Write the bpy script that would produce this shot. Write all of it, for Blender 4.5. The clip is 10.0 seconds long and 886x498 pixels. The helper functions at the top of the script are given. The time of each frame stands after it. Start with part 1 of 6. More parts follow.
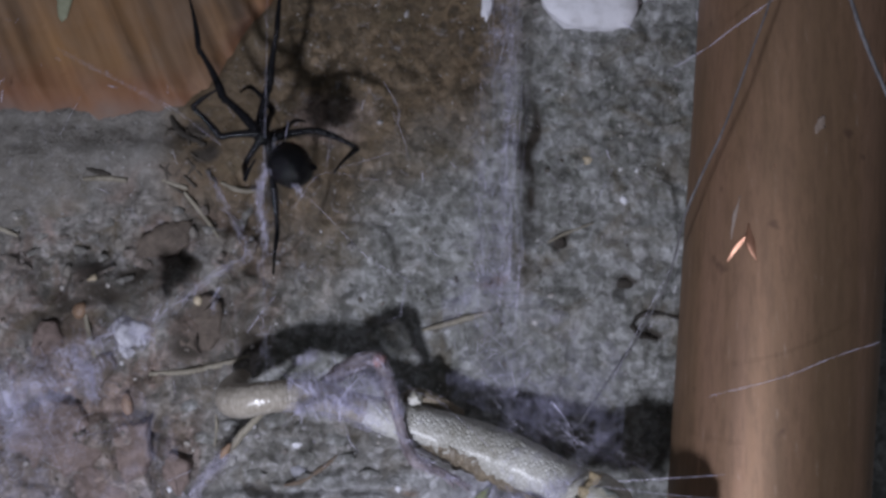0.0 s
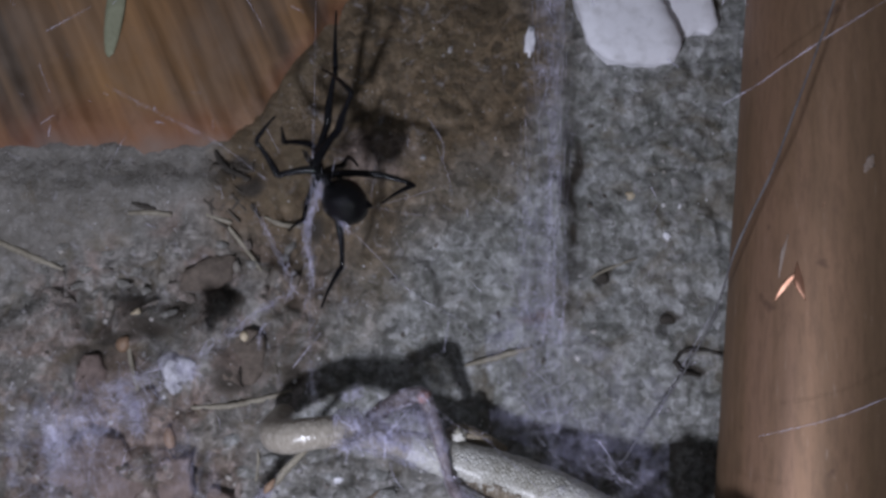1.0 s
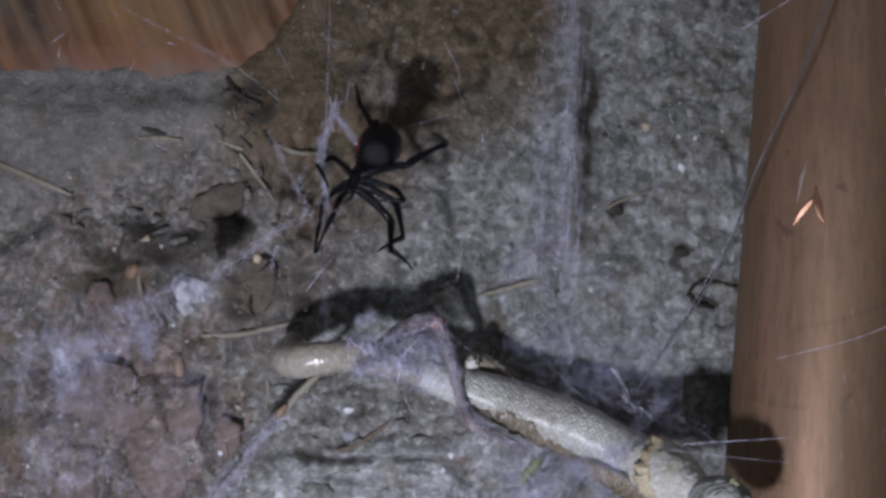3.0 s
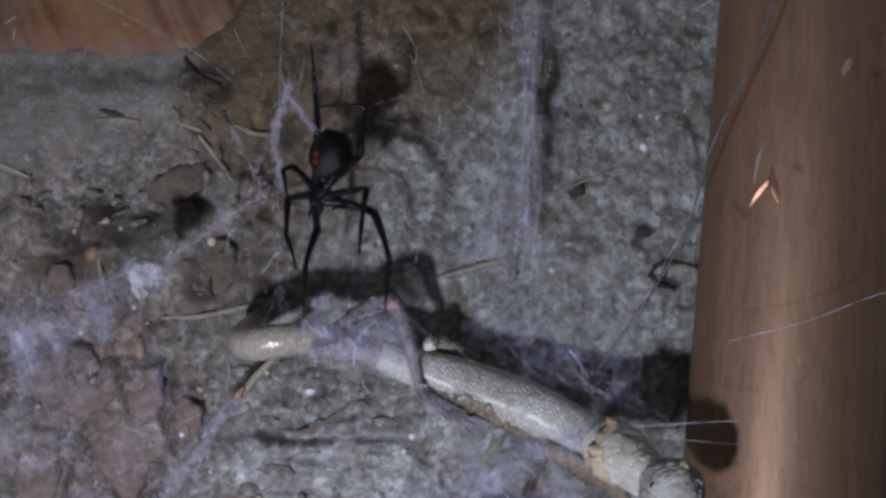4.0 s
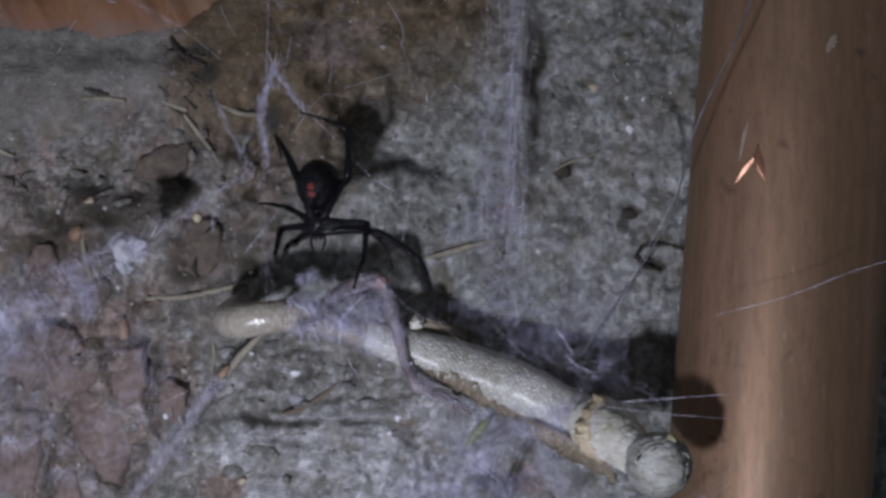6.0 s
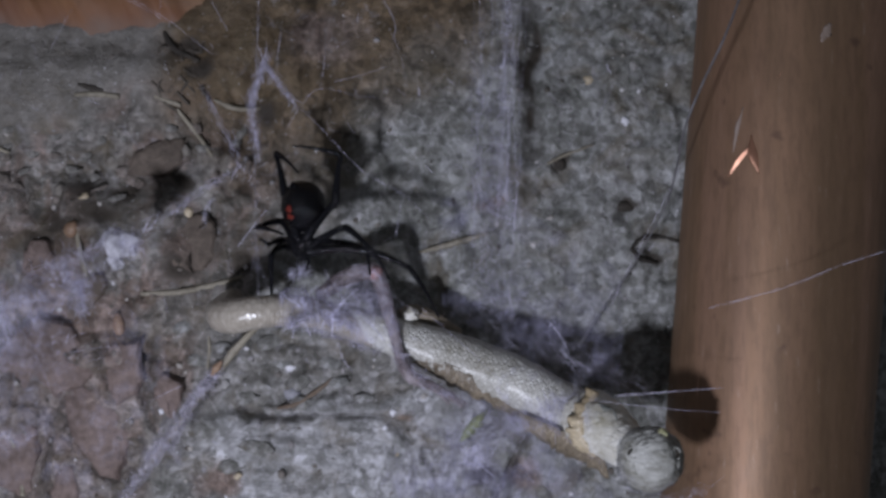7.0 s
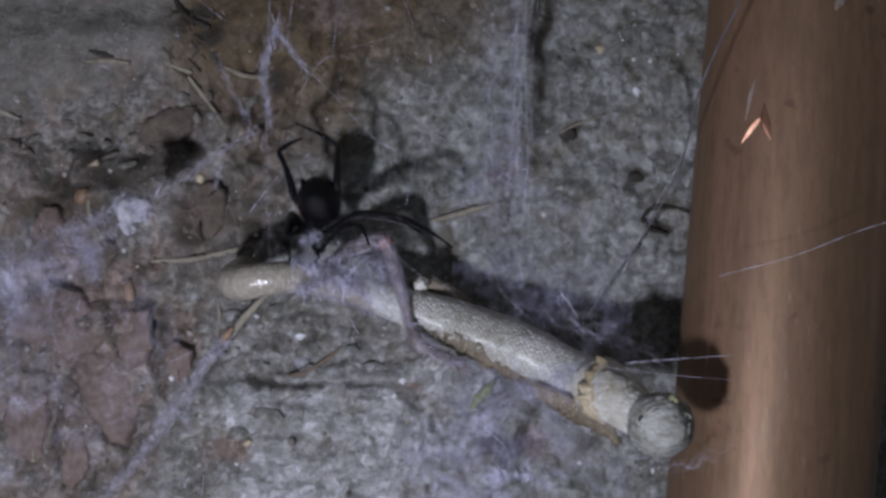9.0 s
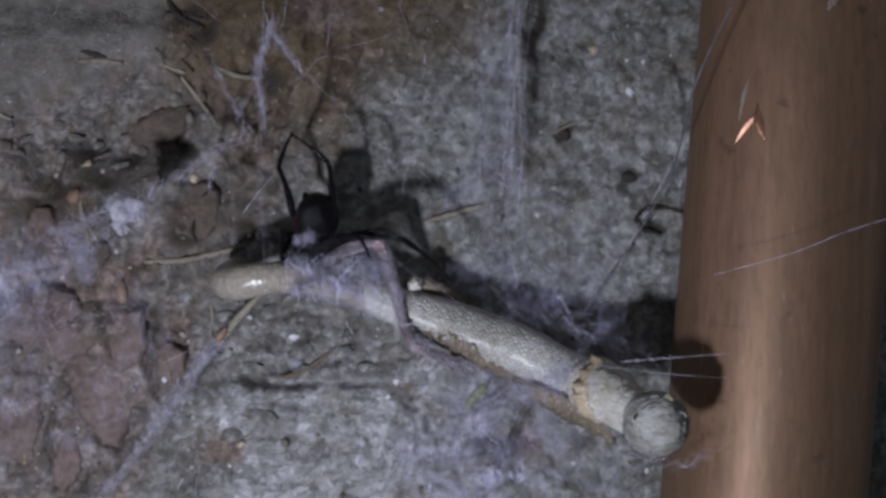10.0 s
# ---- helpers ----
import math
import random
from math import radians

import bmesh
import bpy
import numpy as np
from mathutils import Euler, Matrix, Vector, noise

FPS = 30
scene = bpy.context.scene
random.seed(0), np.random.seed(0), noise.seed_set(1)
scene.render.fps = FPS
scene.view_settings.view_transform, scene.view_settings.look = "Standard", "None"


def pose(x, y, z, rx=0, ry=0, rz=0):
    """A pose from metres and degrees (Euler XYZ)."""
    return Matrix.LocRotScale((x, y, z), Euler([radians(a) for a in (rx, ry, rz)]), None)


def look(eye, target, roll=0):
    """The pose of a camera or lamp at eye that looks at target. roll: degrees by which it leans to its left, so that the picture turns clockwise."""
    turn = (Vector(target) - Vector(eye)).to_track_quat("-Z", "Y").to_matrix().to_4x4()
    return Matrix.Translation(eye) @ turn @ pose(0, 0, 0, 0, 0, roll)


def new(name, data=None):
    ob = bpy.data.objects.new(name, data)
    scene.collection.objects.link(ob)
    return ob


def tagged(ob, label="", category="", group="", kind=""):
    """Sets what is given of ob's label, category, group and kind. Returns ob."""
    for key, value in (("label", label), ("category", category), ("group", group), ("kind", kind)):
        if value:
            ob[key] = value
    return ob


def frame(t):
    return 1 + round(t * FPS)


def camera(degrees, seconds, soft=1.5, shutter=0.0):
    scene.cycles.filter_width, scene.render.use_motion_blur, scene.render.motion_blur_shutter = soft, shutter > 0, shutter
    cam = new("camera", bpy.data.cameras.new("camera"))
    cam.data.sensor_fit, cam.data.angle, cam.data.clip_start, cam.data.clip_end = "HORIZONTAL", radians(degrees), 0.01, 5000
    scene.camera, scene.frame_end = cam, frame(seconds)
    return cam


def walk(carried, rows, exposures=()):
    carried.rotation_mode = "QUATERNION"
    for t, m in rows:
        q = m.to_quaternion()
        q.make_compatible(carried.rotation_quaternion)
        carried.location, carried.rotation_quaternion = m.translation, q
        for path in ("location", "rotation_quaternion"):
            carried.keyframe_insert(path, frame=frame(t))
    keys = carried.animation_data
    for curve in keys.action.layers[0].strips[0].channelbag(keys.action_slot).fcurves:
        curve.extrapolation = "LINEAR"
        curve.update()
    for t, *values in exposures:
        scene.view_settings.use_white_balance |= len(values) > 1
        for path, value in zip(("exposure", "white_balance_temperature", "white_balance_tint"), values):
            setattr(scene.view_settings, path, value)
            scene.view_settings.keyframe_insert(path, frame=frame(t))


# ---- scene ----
cam = camera(45, 10.0, soft=3.2)
MM = 0.001

PATH = [
    (0, (1.48, -140.74, 5.23), (1.54, -1.76, 7.44), -0.59),
    (0.5, (0.31, -141.02, 8.11), (-0.40, -2.05, 10.78), -0.59),
    (1, (-2.45, -140.87, 7.20), (-4.00, -1.96, 12.05), -0.35),
    (1.5, (-6.27, -141.35, 5.90), (-6.96, -2.53, 12.96), -0.07),
    (2, (-6.61, -140.76, 3.02), (-6.99, -1.87, 8.47), 0.13),
    (3.5, (-2.38, -139.10, 0.08), (-3.02, -0.11, 1.03), 0.14),
    (4, (0.63, -138.90, 1.34), (-0.60, 0.09, 0.48), -0.03),
    (4.5, (-0.00, -139.00, -0.00), (0.00, 0.00, -0.00), 0.00),
    (5, (-0.00, -139.01, -1.20), (0.65, -0.01, -0.69), 0.07),
    (5.5, (-0.20, -138.85, -2.72), (1.01, 0.14, -1.59), 0.15),
    (7, (3.20, -138.14, -3.22), (1.86, 0.85, -2.74), -0.17),
    (7.5, (4.81, -137.77, -2.94), (1.34, 1.18, -4.10), -0.12),
    (8, (4.89, -137.78, -3.49), (0.97, 1.15, -5.44), -0.14),
    (8.5, (3.69, -138.09, -3.91), (0.80, 0.85, -6.44), 0.06),
    (9, (2.17, -138.24, -4.99), (0.54, 0.74, -6.76), 0.15),
    (9.5, (1.84, -138.18, -5.51), (1.20, 0.81, -6.69), 0.11),
    (10, (1.38, -138.19, -5.77), (1.36, 0.81, -6.69), 0.08),
]
walk(cam, [(t, look(Vector(eye) * MM, Vector(target) * MM, roll)) for t, eye, target, roll in PATH],
     [(0, 0.15), (2, 0.20), (4, 0.03), (7, -0.02), (10, -0.08)])

# ---- world and light: a small hand lamp low beside the camera, and a dim crawl space round it ----
world = bpy.data.worlds.new("world")
scene.world = world
world.use_nodes = True
world.node_tree.nodes["Background"].inputs[0].default_value = (0.80, 0.86, 1.0, 1)
world.node_tree.nodes["Background"].inputs[1].default_value = 0.10


def lamp(name, eye, target, size, watts, colour):
    data = bpy.data.lights.new(name, "AREA")
    data.shape, data.size, data.energy, data.color = "DISK", size * MM, watts, colour
    ob = new(name, data)
    ob.matrix_world = look(Vector(eye) * MM, Vector(target) * MM)
    return ob


lamp("hand_lamp", (-45, -138, -64), (0, 0, -16), 11, 0.146, (0.95, 0.98, 1.165))


# ---- materials ----
def material(name, rough=0.8, metal=0.0):
    mat = bpy.data.materials.new(name)
    mat.use_nodes = True
    nodes, links = mat.node_tree.nodes, mat.node_tree.links
    bsdf = nodes["Principled BSDF"]
    bsdf.inputs["Roughness"].default_value = rough
    bsdf.inputs["Metallic"].default_value = metal
    coord = nodes.new("ShaderNodeTexCoord")
    return mat, nodes, links, bsdf, coord.outputs["Object"]


def stretched(nodes, links, vec, scale, turn=(0, 0, 0)):
    m = nodes.new("ShaderNodeMapping")
    m.inputs["Scale"].default_value = scale
    m.inputs["Rotation"].default_value = [radians(a) for a in turn]
    links.new(vec, m.inputs["Vector"])
    return m.outputs["Vector"]


def noise_tex(nodes, links, vec, scale, detail=6, rough=0.6, distort=0.0):
    n = nodes.new("ShaderNodeTexNoise")
    n.inputs["Scale"].default_value = scale
    n.inputs["Detail"].default_value = detail
    n.inputs["Roughness"].default_value = rough
    n.inputs["Distortion"].default_value = distort
    links.new(vec, n.inputs["Vector"])
    return n.outputs["Fac"]


def noise_colour(nodes, links, vec, scale):
    n = nodes.new("ShaderNodeTexNoise")
    n.inputs["Scale"].default_value = scale
    links.new(vec, n.inputs["Vector"])
    return n.outputs["Color"]


def ramp(nodes, links, fac, stops):
    r = nodes.new("ShaderNodeValToRGB")
    els = r.color_ramp.elements
    while len(els) < len(stops):
        els.new(0.5)
    for el, (pos, col) in zip(els, stops):
        el.position, el.color = pos, (*col, 1)
    links.new(fac, r.inputs["Fac"])
    return r.outputs["Color"]


def mixed(nodes, links, fac, a, b, blend="MIX"):
    m = nodes.new("ShaderNodeMix")
    m.data_type, m.blend_type = "RGBA", blend
    for value, slot in ((fac, 0), (a, 6), (b, 7)):
        if isinstance(value, (int, float)):
            m.inputs[slot].default_value = value
        elif isinstance(value, tuple):
            m.inputs[slot].default_value = (*value, 1)
        else:
            links.new(value, m.inputs[slot])
    return m.outputs[2]


def bump(nodes, links, bsdf, height, strength, depth):
    b = nodes.new("ShaderNodeBump")
    b.inputs["Strength"].default_value = strength
    b.inputs["Distance"].default_value = depth * MM
    links.new(height, b.inputs["Height"])
    links.new(b.outputs["Normal"], bsdf.inputs["Normal"])


def simple(name, dark, light, scale, rough=0.8, metal=0.0, relief=0.3, depth=0.3, stretch=(1, 1, 1), lo=0.35, hi=0.65):
    mat, nodes, links, bsdf, vec = material(name, rough, metal)
    vec = stretched(nodes, links, vec, stretch)
    f = noise_tex(nodes, links, vec, scale)
    g = noise_tex(nodes, links, vec, scale * 6)
    col = mixed(nodes, links, 0.5, ramp(nodes, links, f, [(lo, dark), (hi, light)]), ramp(nodes, links, g, [(lo, dark), (hi, light)]))
    links.new(col, bsdf.inputs["Base Color"])
    bump(nodes, links, bsdf, g, relief, depth)
    return mat


def attribute(nodes, name):
    a = nodes.new("ShaderNodeAttribute")
    a.attribute_name = name
    split = nodes.new("ShaderNodeSeparateColor")
    a.id_data.links.new(a.outputs["Color"], split.inputs["Color"])
    return {0: split.outputs[0], 1: split.outputs[1], 2: split.outputs[2], "Alpha": a.outputs["Alpha"]}


def wall_material():
    """Grey concrete, with beige dirt, brown clay and reddish earth where the wall mesh says so."""
    mat, nodes, links, bsdf, vec = material("rough_wall", 0.85)
    big = noise_tex(nodes, links, vec, 70, 6, 0.65, 0.5)
    mid = noise_tex(nodes, links, vec, 260, 7, 0.72, 0.6)
    small = noise_tex(nodes, links, vec, 800, 5, 0.7, 0.4)
    fine = noise_tex(nodes, links, vec, 2600, 3, 0.6)

    def layered(dark, middle, light):
        a = ramp(nodes, links, big, [(0.38, dark), (0.50, middle), (0.63, light)])
        b = ramp(nodes, links, mid, [(0.38, dark), (0.50, middle), (0.62, light)])
        c = ramp(nodes, links, small, [(0.36, dark), (0.50, middle), (0.66, light)])
        return mixed(nodes, links, 0.42, mixed(nodes, links, 0.62, a, b), c)

    grey = layered((0.095, 0.098, 0.080), (0.232, 0.234, 0.219), (0.47, 0.475, 0.475))
    pale = layered((0.21, 0.21, 0.202), (0.375, 0.373, 0.375), (0.60, 0.60, 0.62))
    dirt = layered((0.115, 0.103, 0.085), (0.205, 0.192, 0.172), (0.315, 0.30, 0.28))
    clay = layered((0.05, 0.036, 0.018), (0.115, 0.079, 0.043), (0.20, 0.152, 0.10))
    soil = layered((0.065, 0.062, 0.052), (0.205, 0.197, 0.178), (0.47, 0.465, 0.47))
    earth = layered((0.06, 0.053, 0.045), (0.170, 0.154, 0.135), (0.39, 0.37, 0.345))
    rusty = layered((0.07, 0.049, 0.037), (0.19, 0.140, 0.112), (0.36, 0.295, 0.265))
    patch = noise_tex(nodes, links, stretched(nodes, links, vec, (1, 1, 0.7), (0, -30, 0)), 120, 5, 0.6, 1.2)
    red = mixed(nodes, links, ramp(nodes, links, patch, [(0.47, (0, 0, 0)), (0.56, (1, 1, 1))]), earth, rusty)
    seam = noise_tex(nodes, links, stretched(nodes, links, vec, (0.30, 1, 1.25), (0, 14, 0)), 170, 5, 0.6, 0.6)
    seam = ramp(nodes, links, seam, [(0.482, (0, 0, 0)), (0.497, (0.5, 0.5, 0.5)), (0.512, (0, 0, 0))])
    pale = mixed(nodes, links, seam, pale, (0.09, 0.088, 0.08))
    red = mixed(nodes, links, seam, red, (0.04, 0.03, 0.022))
    zone = attribute(nodes, "zone")
    blur = nodes.new("ShaderNodeMath")
    blur.operation = "MULTIPLY_ADD"
    links.new(mid, blur.inputs[0])
    blur.inputs[1].default_value, blur.inputs[2].default_value = 2.4, -1.2

    def share(value):
        s = nodes.new("ShaderNodeMath")
        s.operation, s.use_clamp = "ADD", True
        k = nodes.new("ShaderNodeMath")
        k.operation = "MULTIPLY"
        edge = nodes.new("ShaderNodeMath")
        edge.operation = "PINGPONG"
        edge.inputs[1].default_value = 0.5
        links.new(value, edge.inputs[0])
        links.new(edge.outputs[0], k.inputs[0])
        links.new(blur.outputs[0], k.inputs[1])
        links.new(k.outputs[0], s.inputs[0])
        links.new(value, s.inputs[1])
        return s.outputs[0]

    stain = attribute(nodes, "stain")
    grey = mixed(nodes, links, share(stain[2]), grey, soil)
    grey = mixed(nodes, links, share(zone["Alpha"]), grey, pale)
    col = mixed(nodes, links, share(zone[0]), grey, dirt)
    col = mixed(nodes, links, share(zone[2]), col, red)
    col = mixed(nodes, links, share(zone[1]), col, clay)
    col = mixed(nodes, links, share(stain[1]), col, rusty)
    # grains of sand and gravel, each of its own shade
    for size, least, most in ((520, 0.60, 1.45), (1150, 0.55, 1.55)):
        grains = nodes.new("ShaderNodeTexVoronoi")
        grains.inputs["Scale"].default_value = size
        warp = mixed(nodes, links, 0.0016, vec, noise_colour(nodes, links, vec, 500), "ADD")
        links.new(warp, grains.inputs["Vector"])
        shade = ramp(nodes, links, grains.outputs["Color"], [(0.1, (least, least, least * 0.97)), (0.5, (1, 1, 1)), (0.95, (most, most, most * 1.03))])
        plain = mixed(nodes, links, zone[0], (0.75, 0.75, 0.75), (0.25, 0.25, 0.25))
        col = mixed(nodes, links, plain, col, mixed(nodes, links, 1.0, col, shade, "MULTIPLY"))
    specks = noise_tex(nodes, links, vec, 1300, 2, 0.5)
    col = mixed(nodes, links, ramp(nodes, links, specks, [(0.67, (0, 0, 0)), (0.74, (0.4, 0.4, 0.4))]), col, (0.40, 0.39, 0.39))
    damp = noise_tex(nodes, links, stretched(nodes, links, vec, (1, 1, 1.3), (0, 20, 0)), 115, 6, 0.65, 0.8)
    col = mixed(nodes, links, ramp(nodes, links, damp, [(0.52, (0, 0, 0)), (0.68, (0.55, 0.55, 0.55))]), col, mixed(nodes, links, mid, (0.06, 0.046, 0.02), (0.24, 0.185, 0.11)))
    chalk = noise_tex(nodes, links, vec, 340, 6, 0.7, 1.2)
    col = mixed(nodes, links, ramp(nodes, links, chalk, [(0.58, (0, 0, 0)), (0.70, (0.45, 0.45, 0.45))]), col, (0.44, 0.425, 0.46))
    # first share darkens the wall: painted web shadows, pits and grooves
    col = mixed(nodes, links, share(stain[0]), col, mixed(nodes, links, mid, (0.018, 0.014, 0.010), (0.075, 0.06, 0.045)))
    glint = noise_tex(nodes, links, vec, 2100, 2, 0.5)
    col = mixed(nodes, links, ramp(nodes, links, glint, [(0.72, (0, 0, 0)), (0.76, (0.8, 0.8, 0.8))]), col, (0.80, 0.80, 0.84))
    links.new(col, bsdf.inputs["Base Color"])
    links.new(ramp(nodes, links, small, [(0.35, (0.5, 0.5, 0.5)), (0.65, (0.9, 0.9, 0.9))]), bsdf.inputs["Roughness"])
    both = mixed(nodes, links, 0.35, mixed(nodes, links, 0.5, mid, small), fine)
    bump(nodes, links, bsdf, both, 1.0, 0.9)
    return mat


def wood_material():
    """Slanting grain in orange brown, with a red stain towards the foot."""
    mat, nodes, links, bsdf, vec = material("weathered_wood", 0.75)
    slant = stretched(nodes, links, vec, (1, 1, 1), (0, 23, 0))
    grain = noise_tex(nodes, links, stretched(nodes, links, slant, (1, 1, 0.06)), 330, 4, 0.55, 0.6)
    bands = noise_tex(nodes, links, stretched(nodes, links, slant, (1, 1, 0.10)), 95, 4, 0.5, 0.8)
    blot = noise_tex(nodes, links, vec, 60, 4, 0.6)
    a = ramp(nodes, links, bands, [(0.38, (0.035, 0.022, 0.012)), (0.46, (0.165, 0.085, 0.034)), (0.66, (0.30, 0.165, 0.07))])
    b = ramp(nodes, links, grain, [(0.38, (0.06, 0.034, 0.017)), (0.58, (0.28, 0.155, 0.07))])
    col = mixed(nodes, links, 0.4, a, b)
    zone = attribute(nodes, "zone")
    stain = mixed(nodes, links, blot, (0.15, 0.055, 0.03), (0.25, 0.10, 0.055))
    col = mixed(nodes, links, zone[0], col, mixed(nodes, links, 0.28, stain, col))
    dusty = mixed(nodes, links, ramp(nodes, links, blot, [(0.45, (0, 0, 0)), (0.75, (0.5, 0.5, 0.5))]), col, (0.25, 0.20, 0.16))
    col = mixed(nodes, links, zone[1], dusty, mixed(nodes, links, blot, (0.13, 0.115, 0.10), (0.27, 0.25, 0.23)))
    links.new(col, bsdf.inputs["Base Color"])
    bump(nodes, links, bsdf, bands, 0.5, 0.5)
    return mat


def copper_material():
    """Old copper: a brown film with lengthwise brushing, broad pale and dark streaks, blotches and small dark spots."""
    mat, nodes, links, bsdf, vec = material("tarnished_copper", 0.35, 1.0)
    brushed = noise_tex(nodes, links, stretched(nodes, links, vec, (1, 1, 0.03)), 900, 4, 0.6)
    blot = noise_tex(nodes, links, stretched(nodes, links, vec, (1, 1, 0.4)), 130, 7, 0.7, 0.3)
    spots = noise_tex(nodes, links, vec, 260, 3, 0.5)
    film = ramp(nodes, links, blot, [(0.30, (0.174, 0.105, 0.060)), (0.50, (0.242, 0.147, 0.086)), (0.70, (0.32, 0.194, 0.119))])
    # pale and dark random streaks, painted in to suggest the highlight along the pipe
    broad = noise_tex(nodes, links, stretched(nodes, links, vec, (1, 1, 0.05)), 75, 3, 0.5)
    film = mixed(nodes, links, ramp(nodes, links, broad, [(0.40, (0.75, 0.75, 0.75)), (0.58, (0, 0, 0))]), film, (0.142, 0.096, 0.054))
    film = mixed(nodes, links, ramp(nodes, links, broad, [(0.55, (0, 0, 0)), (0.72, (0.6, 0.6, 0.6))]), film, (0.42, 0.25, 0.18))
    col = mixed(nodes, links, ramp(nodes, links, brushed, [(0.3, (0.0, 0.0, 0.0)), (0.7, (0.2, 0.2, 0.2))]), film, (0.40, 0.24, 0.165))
    col = mixed(nodes, links, ramp(nodes, links, spots, [(0.68, (0, 0, 0)), (0.74, (0.7, 0.7, 0.7))]), col, (0.12, 0.07, 0.05))
    dusty = noise_tex(nodes, links, stretched(nodes, links, vec, (1, 1, 0.16)), 1500, 4, 0.75)
    col = mixed(nodes, links, ramp(nodes, links, dusty, [(0.40, (0.28, 0.28, 0.28)), (0.52, (0, 0, 0))]), col, (0.11, 0.068, 0.045))
    col = mixed(nodes, links, ramp(nodes, links, dusty, [(0.62, (0, 0, 0)), (0.74, (0.4, 0.4, 0.4))]), col, (0.46, 0.37, 0.31))
    links.new(col, bsdf.inputs["Base Color"])
    links.new(ramp(nodes, links, blot, [(0.3, (0.47, 0.47, 0.47)), (0.7, (0.60, 0.60, 0.60))]), bsdf.inputs["Roughness"])
    links.new(ramp(nodes, links, blot, [(0.35, (0.34, 0.34, 0.34)), (0.65, (0.60, 0.60, 0.60))]), bsdf.inputs["Metallic"])
    grit = noise_tex(nodes, links, stretched(nodes, links, vec, (1, 1, 0.25)), 1400, 4, 0.7)
    bump(nodes, links, bsdf, mixed(nodes, links, 0.85, brushed, grit), 0.14, 0.12)
    return mat


def skin_material(name, dark, light, rough=0.42, rows=1.0, deep=1.0, lay=(1.0, 1.3, 38), coat=0.3):
    """Dry reptile skin: even rows of small scales laid along the body (lay: along, round, slant), with brown blotches."""
    mat, nodes, links, bsdf, vec = material(name, rough)
    uv = nodes.new("ShaderNodeUVMap").outputs["UV"]
    place = stretched(nodes, links, stretched(nodes, links, uv, (lay[0], lay[1], 1)), (1, 1, 1), (0, 0, lay[2]))
    cells = []
    for feature in ("DISTANCE_TO_EDGE", "F1"):
        v = nodes.new("ShaderNodeTexVoronoi")
        v.feature = feature
        v.inputs["Scale"].default_value = 1.75 * rows
        v.inputs["Randomness"].default_value = 0.6
        links.new(place, v.inputs["Vector"])
        cells.append(v)
    dome = ramp(nodes, links, cells[1].outputs["Distance"], [(0.12, (1, 1, 1)), (0.62, (0.45, 0.43, 0.39))])
    edge = mixed(nodes, links, 0.35, dome, ramp(nodes, links, cells[0].outputs["Distance"], [(0.0, (0.4, 0.38, 0.34)), (0.3, (1, 1, 1))]))
    each = ramp(nodes, links, cells[1].outputs["Color"], [(0.15, (0.55, 0.54, 0.50)), (0.75, (1, 1, 1))])
    big = noise_tex(nodes, links, vec, 130, 5, 0.6)
    fine = noise_tex(nodes, links, vec, 900, 3, 0.6)
    col = mixed(nodes, links, 0.4, ramp(nodes, links, big, [(0.32, dark), (0.55, light)]), ramp(nodes, links, fine, [(0.30, dark), (0.56, light)]))
    col = mixed(nodes, links, 0.6 * deep, col, each, "MULTIPLY")
    col = mixed(nodes, links, 0.75 * deep, col, edge, "MULTIPLY")
    links.new(col, bsdf.inputs["Base Color"])
    height = mixed(nodes, links, 0.2, edge, fine)
    bump(nodes, links, bsdf, height, 0.8 * deep, 0.5)
    bsdf.inputs["Coat Weight"].default_value = coat
    bsdf.inputs["Coat Roughness"].default_value = 0.3
    return mat


def head_material(name, dark, light):
    """Wrinkled reptile skin with small uneven plates."""
    mat, nodes, links, bsdf, vec = material(name, 0.5)
    plates = nodes.new("ShaderNodeTexVoronoi")
    plates.feature = "DISTANCE_TO_EDGE"
    plates.inputs["Scale"].default_value = 1250
    links.new(stretched(nodes, links, vec, (0.7, 0.8, 1.2)), plates.inputs["Vector"])
    edge = ramp(nodes, links, plates.outputs["Distance"], [(0.0, (0.3, 0.3, 0.3)), (0.25, (1, 1, 1))])
    folds = noise_tex(nodes, links, stretched(nodes, links, vec, (0.6, 0.6, 1.6)), 1000, 4, 0.65, 0.5)
    big = noise_tex(nodes, links, vec, 240, 4, 0.6)
    col = mixed(nodes, links, 0.5, ramp(nodes, links, folds, [(0.36, dark), (0.6, light)]), ramp(nodes, links, big, [(0.36, dark), (0.6, light)]))
    col = mixed(nodes, links, 0.18, col, edge, "MULTIPLY")
    links.new(col, bsdf.inputs["Base Color"])
    bump(nodes, links, bsdf, mixed(nodes, links, 0.6, edge, folds), 0.4, 0.4)
    bsdf.inputs["Coat Weight"].default_value = 0.15
    bsdf.inputs["Coat Roughness"].default_value = 0.45
    return mat


def silk_material(name, colour):
    """Fine glossy silk that lets part of the light through."""
    mat, nodes, links, bsdf, vec = material(name, 0.3)
    bsdf.inputs["Base Color"].default_value = (*colour, 1)
    bsdf.inputs["Metallic"].default_value = 0.2
    clear = nodes.new("ShaderNodeBsdfTransparent")
    mix = nodes.new("ShaderNodeMixShader")
    patchy = noise_tex(nodes, links, vec, 520, 3, 0.6)
    links.new(ramp(nodes, links, patchy, [(0.42, (0.2, 0.2, 0.2)), (0.6, (1, 1, 1))]), mix.inputs[0])
    links.new(clear.outputs[0], mix.inputs[1])
    links.new(bsdf.outputs[0], mix.inputs[2])
    links.new(mix.outputs[0], nodes["Material Output"].inputs["Surface"])
    return mat


